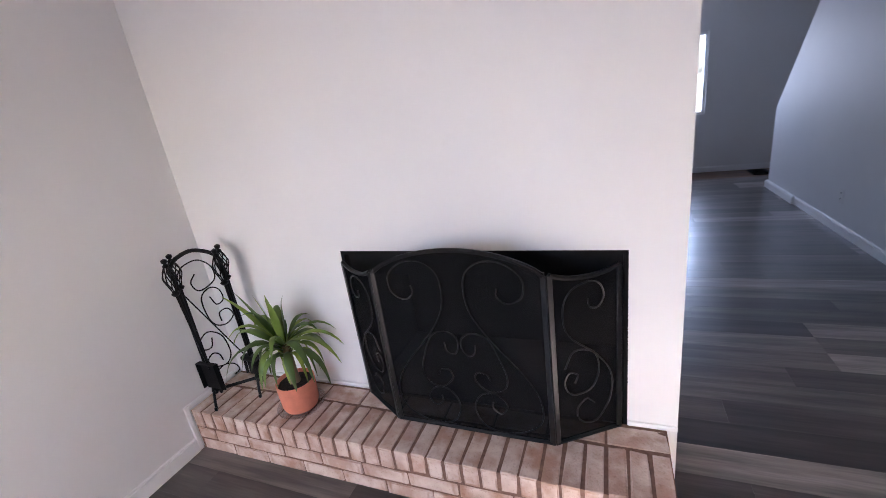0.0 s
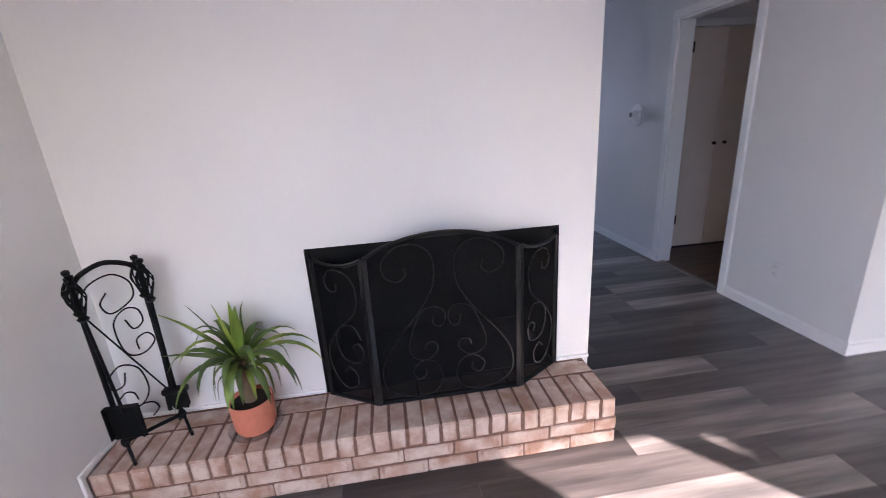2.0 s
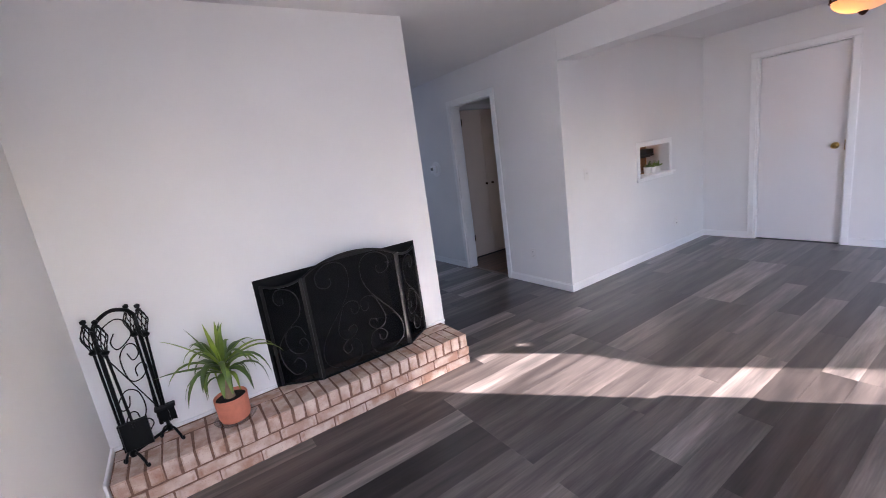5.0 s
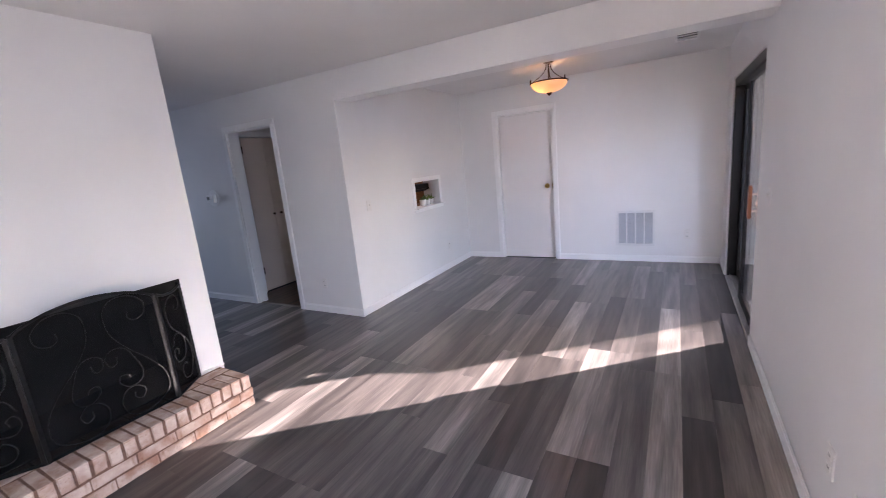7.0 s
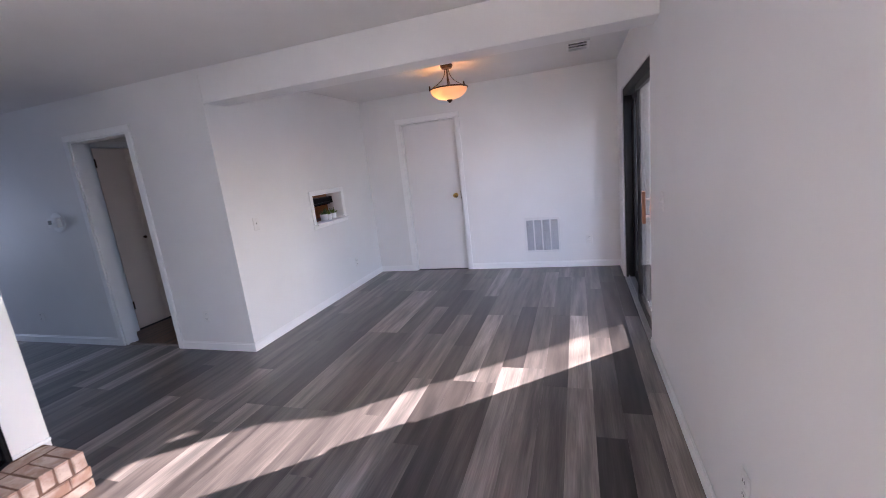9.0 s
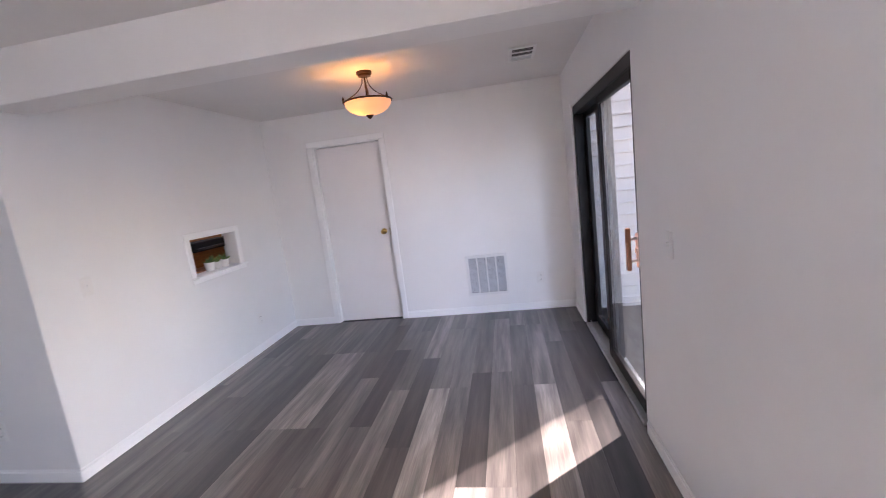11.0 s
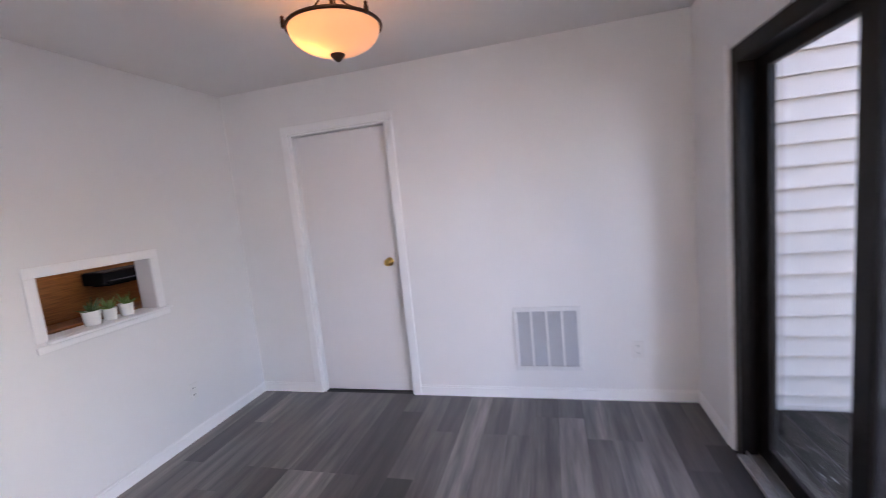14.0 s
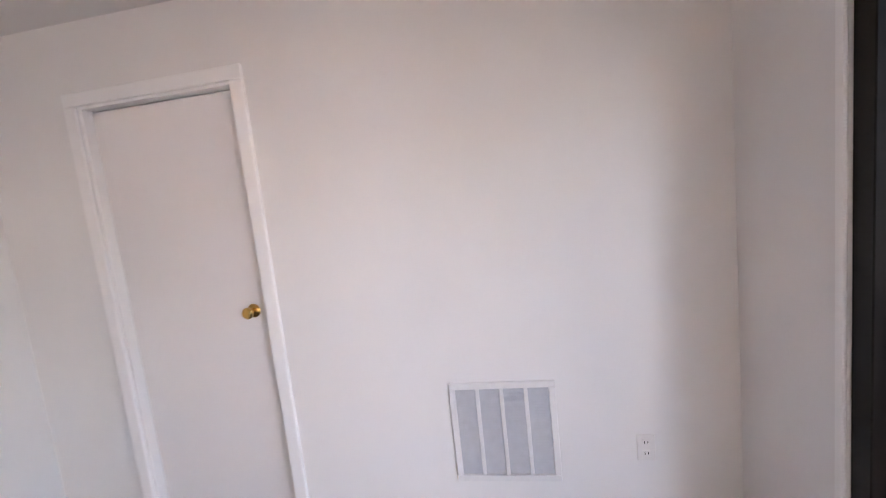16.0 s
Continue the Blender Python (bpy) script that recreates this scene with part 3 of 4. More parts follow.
def sash(x0, x1, y0, y1, name, wide, meet, glazing):
    fr = part(name, box(x0, x0 + wide, y0, y1, 0.03, 1.945, 0.004), BRONZE, pd)
    part("stile", box(x1 - meet, x1, y0, y1, 0.03, 1.945, 0.004), BRONZE, fr)
    part("bottom_rail", box(x0 + wide, x1 - meet, y0, y1, 0.03, 0.115, 0.004), BRONZE, fr)
    part("top_rail", box(x0 + wide, x1 - meet, y0, y1, 1.89, 1.945, 0.004), BRONZE, fr)
    ym = (y0 + y1) / 2
    g = part("pane", box(x0 + wide, x1 - meet, ym - 0.003, ym + 0.003, 0.115, 1.89), glazing, fr)
    g.visible_shadow = False
    return fr


sash(2.985, 3.82, -1.978, -1.945, "fixed_sash", 0.085, 0.1, GLASS)
slide = sash(2.17, 3.07, -1.92, -1.885, "sliding_sash", 0.072, 0.085, DUSTY)
# no real part: translucent strip added in place of a reflection
strip = part("reflection_strip", box(2.89, 2.985, -1.8985, -1.8965, 0.115, 1.89), REFLECTION, slide, "smoky strip added as a reflection along the glass edge")
strip.visible_shadow = False
grip = box(2.183, 2.216, -1.836, -1.812, 0.898, 1.13, 0.008, seg=2)
part("grip", grip, HANDLE, slide, "orange-brown wooden pull handle")
plate = box(2.185, 2.222, -1.885, -1.868, 0.91, 1.1, 0.003)
for z in (0.95, 1.07):
    tube([(2.2, -1.87, z), (2.2, -1.825, z)], 0.008, 8, plate)
box(2.193, 2.209, -1.868, -1.858, 0.99, 1.02, 0.003, plate)
part("handle_plate", plate, BRACKET, slide, "cream metal handle plate")
back = box(2.185, 2.22, -1.944, -1.92, 0.88, 1.12, 0.006)
part("outer_grip", back, HANDLE, slide, "orange-brown wooden outer handle")
ret = box(fx1, fx1 + 0.03, Y_WIN, Y_WIN + 0.01, 0, 2.045, 0.003)
structure("trim", ret, TRIM, "narrow white trim beside the patio door", "trim")

# pass-through
pt = thing("pass_through_frame", 3.28, 1.43, 0.95, "white wooden casing and ledge round the pass-through", "frame")
pt["kind"] = "structure"
part("casing_leg", box(2.925, 2.978, 1.416, Y_PASS, 0.955, 1.272, 0.003), TRIM, pt)
part("casing_leg", box(3.577, 3.63, 1.416, Y_PASS, 0.955, 1.272, 0.003), TRIM, pt)
part("casing_head", box(2.925, 3.63, 1.416, Y_PASS, 1.272, 1.325, 0.003), TRIM, pt)
part("ledge", box(2.968, 3.652, 1.385, Y_PASS, 0.937, 0.955, 0.005), TRIM, pt)
part("ledge_inside", box(2.978, 3.577, Y_PASS, 1.57, 0.95, 0.957, 0.002), TRIM, pt)
part("apron", box(2.925, 3.652, 1.416, Y_PASS, 0.9, 0.937, 0.003), TRIM, pt)


def small_pot(x, y, z, s):
    ob = thing("succulent_pot", x, y, z, "small white ceramic pot with a green succulent on the ledge", "potted plant", "succulents on the ledge")
    part("pot", lathe([(0, z), (0.03 * s, z), (0.036 * s, z + 0.065 * s), (0.032 * s, z + 0.065 * s), (0.03 * s, z + 0.055 * s), (0, z + 0.055 * s)], x, y, 20), POTW, ob, smooth=True)
    part("soil", lathe([(0, z + 0.05 * s), (0.031 * s, z + 0.05 * s), (0.029 * s, z + 0.058 * s), (0, z + 0.06 * s)], x, y, 16), SOIL, ob)
    bm = bmesh.new()
    for k in range(26):
        a, up = random.uniform(0, 6.28), random.uniform(0.25, 1.0)
        d = Vector((math.cos(a) * (1 - up * 0.6), math.sin(a) * (1 - up * 0.6), up))
        p = Vector((x, y, z + 0.056 * s))
        L = random.uniform(0.035, 0.08) * s
        tube([p, p + d * L * 0.5, p + d * L + Vector((0, 0, 0.004))], [0.003, 0.0055, 0.001], 5, bm)
    part("leaves", bm, LEAF, ob, "short fleshy green leaves", True)


random.seed(4)
small_pot(3.235, 1.487, 0.957, 1.22)
small_pot(3.329, 1.484, 0.957, 1.05)
small_pot(3.43, 1.487, 0.957, 1.1)

# kitchen seen through the opening
cab = thing("kitchen_cabinet", 3.3, 2.05, 0.0, "amber wooden kitchen wall cabinets and backboard", "cabinet")
part("backboard", box(2.0, 4.38, 2.17, 2.198, 0.0, 2.2), CABINET, cab)
for i in range(6):
    a = 2.05 + i * 0.385
    dr = part("door", box(a, a + 0.37, 2.13, 2.168, 1.27, 1.95, 0.006), CABINET, cab)
    part("panel", box(a + 0.05, a + 0.32, 2.122, 2.13, 1.32, 1.9, 0.004), CABINET, dr)
part("counter", box(2.0, 4.38, 1.95, 2.168, 0.86, 0.9, 0.006), CABINET, cab, "amber wooden counter edge")
hood = thing("range_hood", 3.95, 2.05, 1.07, "low black range hood on the amber kitchen cabinets", "range hood")
part("body", box(3.67, 4.24, 1.98, 2.168, 1.1, 1.19, 0.008), SOOT_AND_SHADE, hood)
part("lip", box(3.7, 4.21, 1.96, 1.98, 1.1, 1.125, 0.004), BLACK, hood)
part("underside", box(3.72, 4.19, 2.0, 2.15, 1.085, 1.1, 0.003), SOOT_AND_SHADE, hood)


# wall plates
def outlet(x, y, z, turn, label="white plastic wall outlet plate"):
    ob = thing("wall_outlet", 0, 0, 0, label, "outlet", "wall outlets")
    part("plate", box(-0.036, 0.036, -0.006, 0, -0.058, 0.058, 0.003), PLATE, ob)
    for s in (-0.024, 0.024):
        soc = part("socket", box(-0.017, 0.017, -0.008, -0.006, s - 0.014, s + 0.014, 0.002), PLATE, ob)
        sl = box(-0.008, -0.005, -0.0087, -0.008, s - 0.005, s + 0.006)
        box(0.005, 0.008, -0.0087, -0.008, s - 0.004, s + 0.006, bm=sl)
        part("slot", sl, DARKHOLE, soc)
    ob.matrix_world = pose(x, y, z, 0, 0, turn)
    return ob


outlet(X_FAR, -1.499, 0.354, -90)
outlet(X_HALL, 1.919, 0.33, -90)
outlet(0.34, Y_WIN, 0.36, 180)
outlet(0.085, Y_WIN, 0.36, 180)
outlet(3.72, Y_PASS, 0.325, 0)
outlet(X_HALL, 4.31, 0.3, -90)


def switch(x, y, z, turn):
    ob = thing("light_switch", 0, 0, 0, "white plastic light switch plate", "switch")
    part("plate", box(-0.036, 0.036, -0.006, 0, -0.058, 0.058, 0.003), PLATE, ob)
    part("toggle", box(-0.005, 0.005, -0.018, -0.006, -0.004, 0.014, 0.002), PLATE, ob)
    for s in (-0.03, 0.03):
        part("screw", box(-0.003, 0.003, -0.007, -0.006, s - 0.003, s + 0.003), SLAT, ob)
    ob.matrix_world = pose(x, y, z, 0, 0, turn)


switch(1.718, Y_WIN, 1.115, 180)
switch(2.072, Y_PASS, 1.116, 0)

th = thing("thermostat", 0, 0, 0, "small white wall thermostat on a round plate", "thermostat")
k = lathe([(0, 0), (0.098, 0), (0.101, 0.004), (0.096, 0.009), (0, 0.011)], 0, 0, 36)
bmesh.ops.rotate(k, verts=k.verts, cent=(0, 0, 0), matrix=Matrix.Rotation(radians(90), 3, "X"))
part("plate", k, TRIM, th, smooth=True)
part("body", box(-0.07, 0.07, -0.055, -0.01, -0.048, 0.048, 0.01, seg=2), TRIM, th)
part("display", box(-0.055, 0.0, -0.0562, -0.055, -0.012, 0.028), LCD, th, "grey display")
for x in (0.018, 0.042):
    part("button", box(x - 0.008, x + 0.008, -0.058, -0.055, -0.008, 0.006, 0.002), PLATE, th)
th.matrix_world = pose(X_HALL, 3.572, 1.313, 0, 0, -90)

# return-air grille
gr = thing("return_air_grille", X_FAR, -0.93, 0.2, "white metal return air grille with four louvred columns", "vent")
gy0, gy1, gz0, gz1 = -1.155, -0.705, 0.205, 0.66
fr = box(X_FAR - 0.012, X_FAR, gy0, gy1, gz0, gz0 + 0.03, 0.003)
box(X_FAR - 0.012, X_FAR, gy0, gy1, gz1 - 0.03, gz1, 0.003, fr)
box(X_FAR - 0.012, X_FAR, gy0, gy0 + 0.028, gz0 + 0.03, gz1 - 0.03, 0.003, fr)
box(X_FAR - 0.012, X_FAR, gy1 - 0.028, gy1, gz0 + 0.03, gz1 - 0.03, 0.003, fr)
part("frame", fr, SLAT, gr)
colw = (gy1 - gy0 - 0.056 - 3 * 0.017) / 4
part("backing", box(X_FAR - 0.002, X_FAR - 0.0005, gy0 + 0.028, gy1 - 0.028, gz0 + 0.03, gz1 - 0.03), DARKHOLE, gr)
for i in range(3):
    a = gy0 + 0.028 + (i + 1) * colw + i * 0.017
    part("mullion", box(X_FAR - 0.011, X_FAR - 0.001, a, a + 0.017, gz0 + 0.03, gz1 - 0.03, 0.002), SLAT, gr)
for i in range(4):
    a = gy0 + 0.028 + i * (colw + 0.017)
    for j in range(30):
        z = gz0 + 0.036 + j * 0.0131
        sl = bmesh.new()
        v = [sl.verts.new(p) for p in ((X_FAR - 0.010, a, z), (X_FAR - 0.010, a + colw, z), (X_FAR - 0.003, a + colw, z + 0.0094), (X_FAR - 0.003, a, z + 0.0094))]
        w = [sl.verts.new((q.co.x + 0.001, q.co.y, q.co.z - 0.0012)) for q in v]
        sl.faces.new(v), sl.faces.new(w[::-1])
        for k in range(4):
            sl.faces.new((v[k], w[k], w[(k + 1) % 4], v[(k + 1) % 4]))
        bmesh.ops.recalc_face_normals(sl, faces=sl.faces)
        part("slat", sl, SHADED_SLAT, gr)

# ceiling register
VX0, VX1, VY0, VY1 = 3.22, 3.59, -1.545, -1.335
cv = thing("ceiling_vent", (VX0 + VX1) / 2, (VY0 + VY1) / 2, H - 0.02, "small white metal ceiling air register", "vent")
fr = box(VX0, VX0 + 0.03, VY0, VY1, H - 0.012, H, 0.003)
box(VX1 - 0.03, VX1, VY0, VY1, H - 0.012, H, 0.003, fr)
box(VX0 + 0.03, VX1 - 0.03, VY0, VY0 + 0.025, H - 0.012, H, 0.003, fr)
box(VX0 + 0.03, VX1 - 0.03, VY1 - 0.025, VY1, H - 0.012, H, 0.003, fr)
part("frame", fr, SLAT, cv)
# near-black sheet painted in for the unlit duct
part("backing", box(VX0 + 0.03, VX1 - 0.03, VY0 + 0.025, VY1 - 0.025, H - 0.0015, H - 0.0005), SOOT_AND_SHADE, cv)
for a in (VX0 + 0.128, VX0 + 0.233):
    part("divider", box(a, a + 0.01, VY0 + 0.025, VY1 - 0.025, H - 0.012, H - 0.002, 0.002), SLAT, cv)
for a, n, w in ((VX0 + 0.032, 5, 0.001), (VX0 + 0.14, 5, 0.001), (VX0 + 0.245, 6, 0.0135)):
    for i in range(n):
        x = a + (i + 0.4) * 0.093 / n
        part("slat", box(x, x + w, VY0 + 0.025, VY1 - 0.025, H - 0.0045, H - 0.0035), SHADED_SLAT, cv)

# flat dark slatted panel on the back room floor
fv = thing("floor_dark_panel", 1.9, 6.9, 0.0, "flat dark slatted panel on the floor by the back wall", "vent")
fr = box(1.79, 1.81, 6.72, 7.08, 0.001, 0.01, 0.002)
box(1.99, 2.01, 6.72, 7.08, 0.001, 0.01, 0.002, fr)
box(1.81, 1.99, 6.72, 6.74, 0.001, 0.01, 0.002, fr)
box(1.81, 1.99, 7.06, 7.08, 0.001, 0.01, 0.002, fr)
part("frame", fr, BLACK, fv)
part("backing", box(1.81, 1.99, 6.74, 7.06, 0.001, 0.003), SOOT_AND_SHADE, fv)
for k in range(8):
    part("slat", box(1.81, 1.99, 6.765 + k * 0.038, 6.775 + k * 0.038, 0.003, 0.009, 0.001), BLACK, fv)

# ---- the bowl lamp ----
LX, LY = 3.192, -0.212
lamp = thing("ceiling_lamp", LX, LY, H, "lit semi-flush bowl lamp of amber glass and bronze", "ceiling lamp")
part("canopy", lathe([(0, H), (0.06, H), (0.061, H - 0.018), (0.052, H - 0.022), (0.05, H - 0.034), (0.02, H - 0.04), (0, H - 0.04)], LX, LY, 32), RUBBED, lamp, smooth=True)
part("stem", lathe([(0, H - 0.04), (0.008, H - 0.04), (0.008, 2.2), (0.011, 2.19), (0.008, 2.17), (0.008, 2.1), (0, 2.1)], LX, LY, 12), RUBBED, lamp, smooth=True)
RZ, RR = 2.186, 0.188
ring = tube([(LX + RR * math.cos(k * math.pi / 24), LY + RR * math.sin(k * math.pi / 24), RZ) for k in range(49)], 0.007, 8)
part("ring", ring, RUBBED, lamp, smooth=True)
for k in range(3):
    a = radians(126 + 120 * k)
    ca, sa = math.cos(a), math.sin(a)
    part("arm", tube(smooth_line([(LX + 0.018 * ca, LY + 0.018 * sa, H - 0.04), (LX + 0.035 * ca, LY + 0.035 * sa, H - 0.1), (LX + 0.085 * ca, LY + 0.085 * sa, H - 0.16), (LX + RR * ca, LY + RR * sa, RZ)]), 0.004, 6), RUBBED, lamp, smooth=True)
    part("peg", lathe([(0, RZ - 0.012), (0.008, RZ - 0.01), (0.009, RZ + 0.012), (0.006, RZ + 0.026), (0.008, RZ + 0.03), (0, RZ + 0.038)], LX + (RR + 0.008) * ca, LY + (RR + 0.008) * sa, 12), RUBBED, lamp, smooth=True)
prof = [(0.182 * math.sin(a), RZ - 0.005 - 0.1 * (math.cos(a))) for a in [i * math.pi / 24 for i in range(0, 13)]]
part("shade", lathe([*prof, (0.178, RZ - 0.004), (0.178, RZ - 0.009)], LX, LY, 40, cap=False), SHADE, lamp, "glowing amber alabaster glass bowl", True)
part("finial", lathe([(0, 2.052), (0.008, 2.055), (0.018, 2.064), (0.029, 2.077), (0.03, 2.088), (0.016, 2.093), (0, 2.094)], LX, LY, 16), RUBBED, lamp, smooth=True)
bulb = new("lamp_bulb", bpy.data.lights.new("lamp_bulb", "POINT"))
bulb.location = (LX - 0.045, LY + 0.06, RZ - 0.045)
bulb.data.energy, bulb.data.color, bulb.data.shadow_soft_size = 0.44, (1.0, 0.49, 0.13), 0.03

# ---- fireplace ----
fb = thing("firebox", -0.48, 1.68, 0.2, "black sooty steel-lined firebox", "fireplace")
lin = box(-1.03, -1.015, Y_FIRE + 0.003, 1.94, 0.226, 0.9)
box(0.057, 0.072, Y_FIRE + 0.003, 1.94, 0.226, 0.9, bm=lin)
box(-1.03, 0.072, 1.935, 1.949, 0.226, 0.9, bm=lin)
part("lining", lin, SOOT_AND_SHADE, fb)
part("hood", box(-1.03, 0.072, Y_FIRE + 0.003, 1.949, 0.896, 0.911), SOOT_AND_SHADE, fb)
part("firebox_floor", box(-1.03, 0.072, Y_FIRE, 1.949, 0.2, 0.225), SOOT_AND_SHADE, fb)
part("lintel", box(-1.028, 0.07, Y_FIRE + 0.03, Y_FIRE + 0.036, 0.8, 0.895), BLACK, fb)

screen = thing("fire_screen", -0.48, 1.27, 0.2265, "three-panel black iron fire screen with scrollwork and mesh", "fire screen")
ZB = 0.236
PANELS = (((-0.79, 1.255), (-0.165, 1.251)), ((-1.005, 1.385), (-0.79, 1.255)), ((-0.165, 1.251), (0.05, 1.395)))


def panel(index):
    (xa, ya), (xb, yb) = PANELS[index]
    a, d = Vector((xa, ya, 0)), Vector((xb - xa, yb - ya, 0))
    wide = d.length
    d.normalize()
    n = Vector((d.y, -d.x, 0))

    def at(u, v, off=0.0):
        return a + d * (u + wide / 2) + n * off + Vector((0, 0, ZB + v))

    half, side, rise = wide / 2 - 0.009, 0.655, 0.085

    def top(u):
        s = u / half
        if index == 0:
            return side + rise * (1 - s * s) ** 0.8
        return side - 0.03 * (1 - s * s) + (0.0 if (s > 0) == (index == 1) else -0.012 * abs(s))

    for u in (-half, half):
        b = bmesh.new()
        ends = [[b.verts.new(at(u + p, v, q)) for p, q in ((-0.009, -0.004), (0.009, -0.004), (0.009, 0.006), (-0.009, 0.006))] for v in (0.0, top(u))]
        for k in range(4):
            b.faces.new((ends[0][k], ends[0][(k + 1) % 4], ends[1][(k + 1) % 4], ends[1][k]))
        b.faces.new(ends[0][::-1]), b.faces.new(ends[1])
        bmesh.ops.recalc_face_normals(b, faces=b.faces)
        bmesh.ops.bevel(b, geom=b.edges[:], offset=0.0015, segments=1, affect="EDGES")
        part("side_bar", b, STILE, screen)
    part("bottom_bar", tube([at(-half, 0.008), at(half, 0.008)], 0.008, 6), BLACK, screen)
    part("top_bar", tube([at(half * k / 12, top(half * k / 12)) for k in range(-12, 13)], 0.0085, 6), PEWTER, screen)
    b = bmesh.new()
    cols = [half * k / 16 for k in range(-16, 17)]
    low = [b.verts.new(at(u, 0.008)) for u in cols]
    high = [b.verts.new(at(u, top(u))) for u in cols]
    for i in range(len(cols) - 1):
        b.faces.new((low[i], low[i + 1], high[i + 1], high[i]))
    part("mesh", b, MESH, screen, "fine black wire mesh")

    def rod(uv, mirror):
        for m in (1, -1) if mirror else (1,):
            line = smooth_line([at(u * m, v, 0.008) for u, v in uv], 5)
            part("scroll", tube(line, 0.0031, 6), PEWTER, screen, smooth=True)

    if index == 0:
        rod([(0.155, 0.612), (0.152, 0.58), (0.186, 0.557), (0.234, 0.583), (0.238, 0.647), (0.182, 0.697), (0.108, 0.703), (0.054, 0.664), (0.04, 0.594), (0.056, 0.51), (0.115, 0.415), (0.212, 0.3), (0.27, 0.2), (0.272, 0.1), (0.212, 0.044), (0.128, 0.024), (0.057, 0.05), (0.03, 0.117), (0.055, 0.18), (0.11, 0.194), (0.152, 0.155), (0.133, 0.111), (0.1, 0.127), (0.1, 0.157)], True)
        rod([(0.058, 0.39), (0.052, 0.355), (0.027, 0.345), (0.008, 0.37), (0.01, 0.413), (0.05, 0.436), (0.103, 0.418), (0.139, 0.345), (0.162, 0.265), (0.143, 0.213), (0.09, 0.2), (0.046, 0.238), (0.052, 0.275), (0.088, 0.272), (0.099, 0.248)], True)
    else:
        m = -1 if index == 1 else 1
        rod([(0.005 * m, 0.55), (0.01 * m, 0.52), (0.04 * m, 0.515), (0.06 * m, 0.55), (0.045 * m, 0.595), (0.0, 0.61), (-0.06 * m, 0.585), (-0.085 * m, 0.52), (-0.065 * m, 0.43), (0.03 * m, 0.34), (0.085 * m, 0.25), (0.08 * m, 0.15), (0.03 * m, 0.07), (-0.03 * m, 0.08), (-0.045 * m, 0.135), (-0.01 * m, 0.17), (0.02 * m, 0.145)], False)
        rod([(-0.05 * m, 0.245), (-0.04 * m, 0.275), (-0.07 * m, 0.29), (-0.088 * m, 0.25), (-0.06 * m, 0.2), (0.01 * m, 0.21), (0.04 * m, 0.28), (0.02 * m, 0.35), (-0.05 * m, 0.37), (-0.085 * m, 0.31)], False)
    for u in (-half, half):
        if index == 0:
            part("hinge_pin", tube([at(u, top(u) - 0.01), at(u, top(u) + 0.012)], 0.006, 6), BLACK, screen)


for i in range(3):
    panel(i)

# ---- fireside tools ----
TZ, SPAN = 0.2265, 0.097
AX, AY = math.cos(radians(40)), math.sin(radians(40))


def on(u, w, z):
    """A place on the tool stand: u along it, w out of its front, z above the hearth."""
    return Vector((-1.664 + u * AX + w * AY, 1.24 + u * AY - w * AX, TZ + z))


stand = thing("fireside_tool_stand", -1.664, 1.24, TZ, "black wrought-iron fireside tool stand with scrolls", "tool stand")
for u in (-SPAN, SPAN):
    part("post", tube([on(u, 0, 0.06), on(u, 0, 0.7)], 0.009, 8), BLACK, stand, smooth=True)
    p = on(u, 0, 0)
    part("knuckle", lathe([(0, TZ + 0.05), (0.012, TZ + 0.055), (0.016, TZ + 0.07), (0.012, TZ + 0.085), (0, TZ + 0.09)], p.x, p.y, 12), BLACK, stand, smooth=True)
    for s in (-1, 1):
        part("foot", tube(smooth_line([on(u, 0, 0.068), on(u, s * 0.03, 0.07), on(u, s * 0.058, 0.035), on(u, s * 0.07, 0.009), on(u, s * 0.08, 0.012), on(u, s * 0.077, 0.023)]), 0.006, 8), BLACK, stand, smooth=True)
    part("hook_bar", tube([on(u, -0.05, 0.595), on(u, 0.05, 0.595)], 0.0045, 6), BLACK, stand)
part("arch", tube(smooth_line([on(-SPAN, 0, 0.7), on(-0.065, 0, 0.735), on(0, 0, 0.757), on(0.065, 0, 0.735), on(SPAN, 0, 0.7)]), 0.009, 8), BLACK, stand, smooth=True)
part("cross_bar", tube([on(-SPAN, 0, 0.07), on(SPAN, 0, 0.07)], 0.008, 8), BLACK, stand, smooth=True)


def stand_scroll(uv):
    part("scroll", tube(smooth_line([on(u, 0, v) for u, v in uv], 6), 0.003, 6), BLACK, stand, smooth=True)


stand_scroll([(-0.016, 0.651), (-0.041, 0.612), (-0.017, 0.571), (0.05, 0.605), (0.06, 0.655), (0.04, 0.693), (0.002, 0.712), (-0.057, 0.691), (-0.092, 0.64)])
stand_scroll([(0.012, 0.534), (0.03, 0.491), (0.062, 0.51), (0.056, 0.56), (0.019, 0.574), (-0.022, 0.533), (-0.021, 0.442), (0.0, 0.394), (0.044, 0.388), (0.081, 0.423), (0.065, 0.46), (0.029, 0.448), (0.027, 0.406)])
stand_scroll([(-0.09, 0.585), (-0.01, 0.399), (0.085, 0.178)])
stand_scroll([(-0.035, 0.337), (-0.049, 0.291), (-0.082, 0.287), (-0.092, 0.324), (-0.052, 0.367), (-0.015, 0.359), (0.012, 0.322), (0.019, 0.239), (-0.011, 0.189), (-0.061, 0.191), (-0.081, 0.227), (-0.053, 0.258), (-0.028, 0.245), (-0.021, 0.213)])
stand_scroll([(-0.058, 0.165), (-0.02, 0.187), (0.019, 0.177), (0.032, 0.144), (0.007, 0.121)])


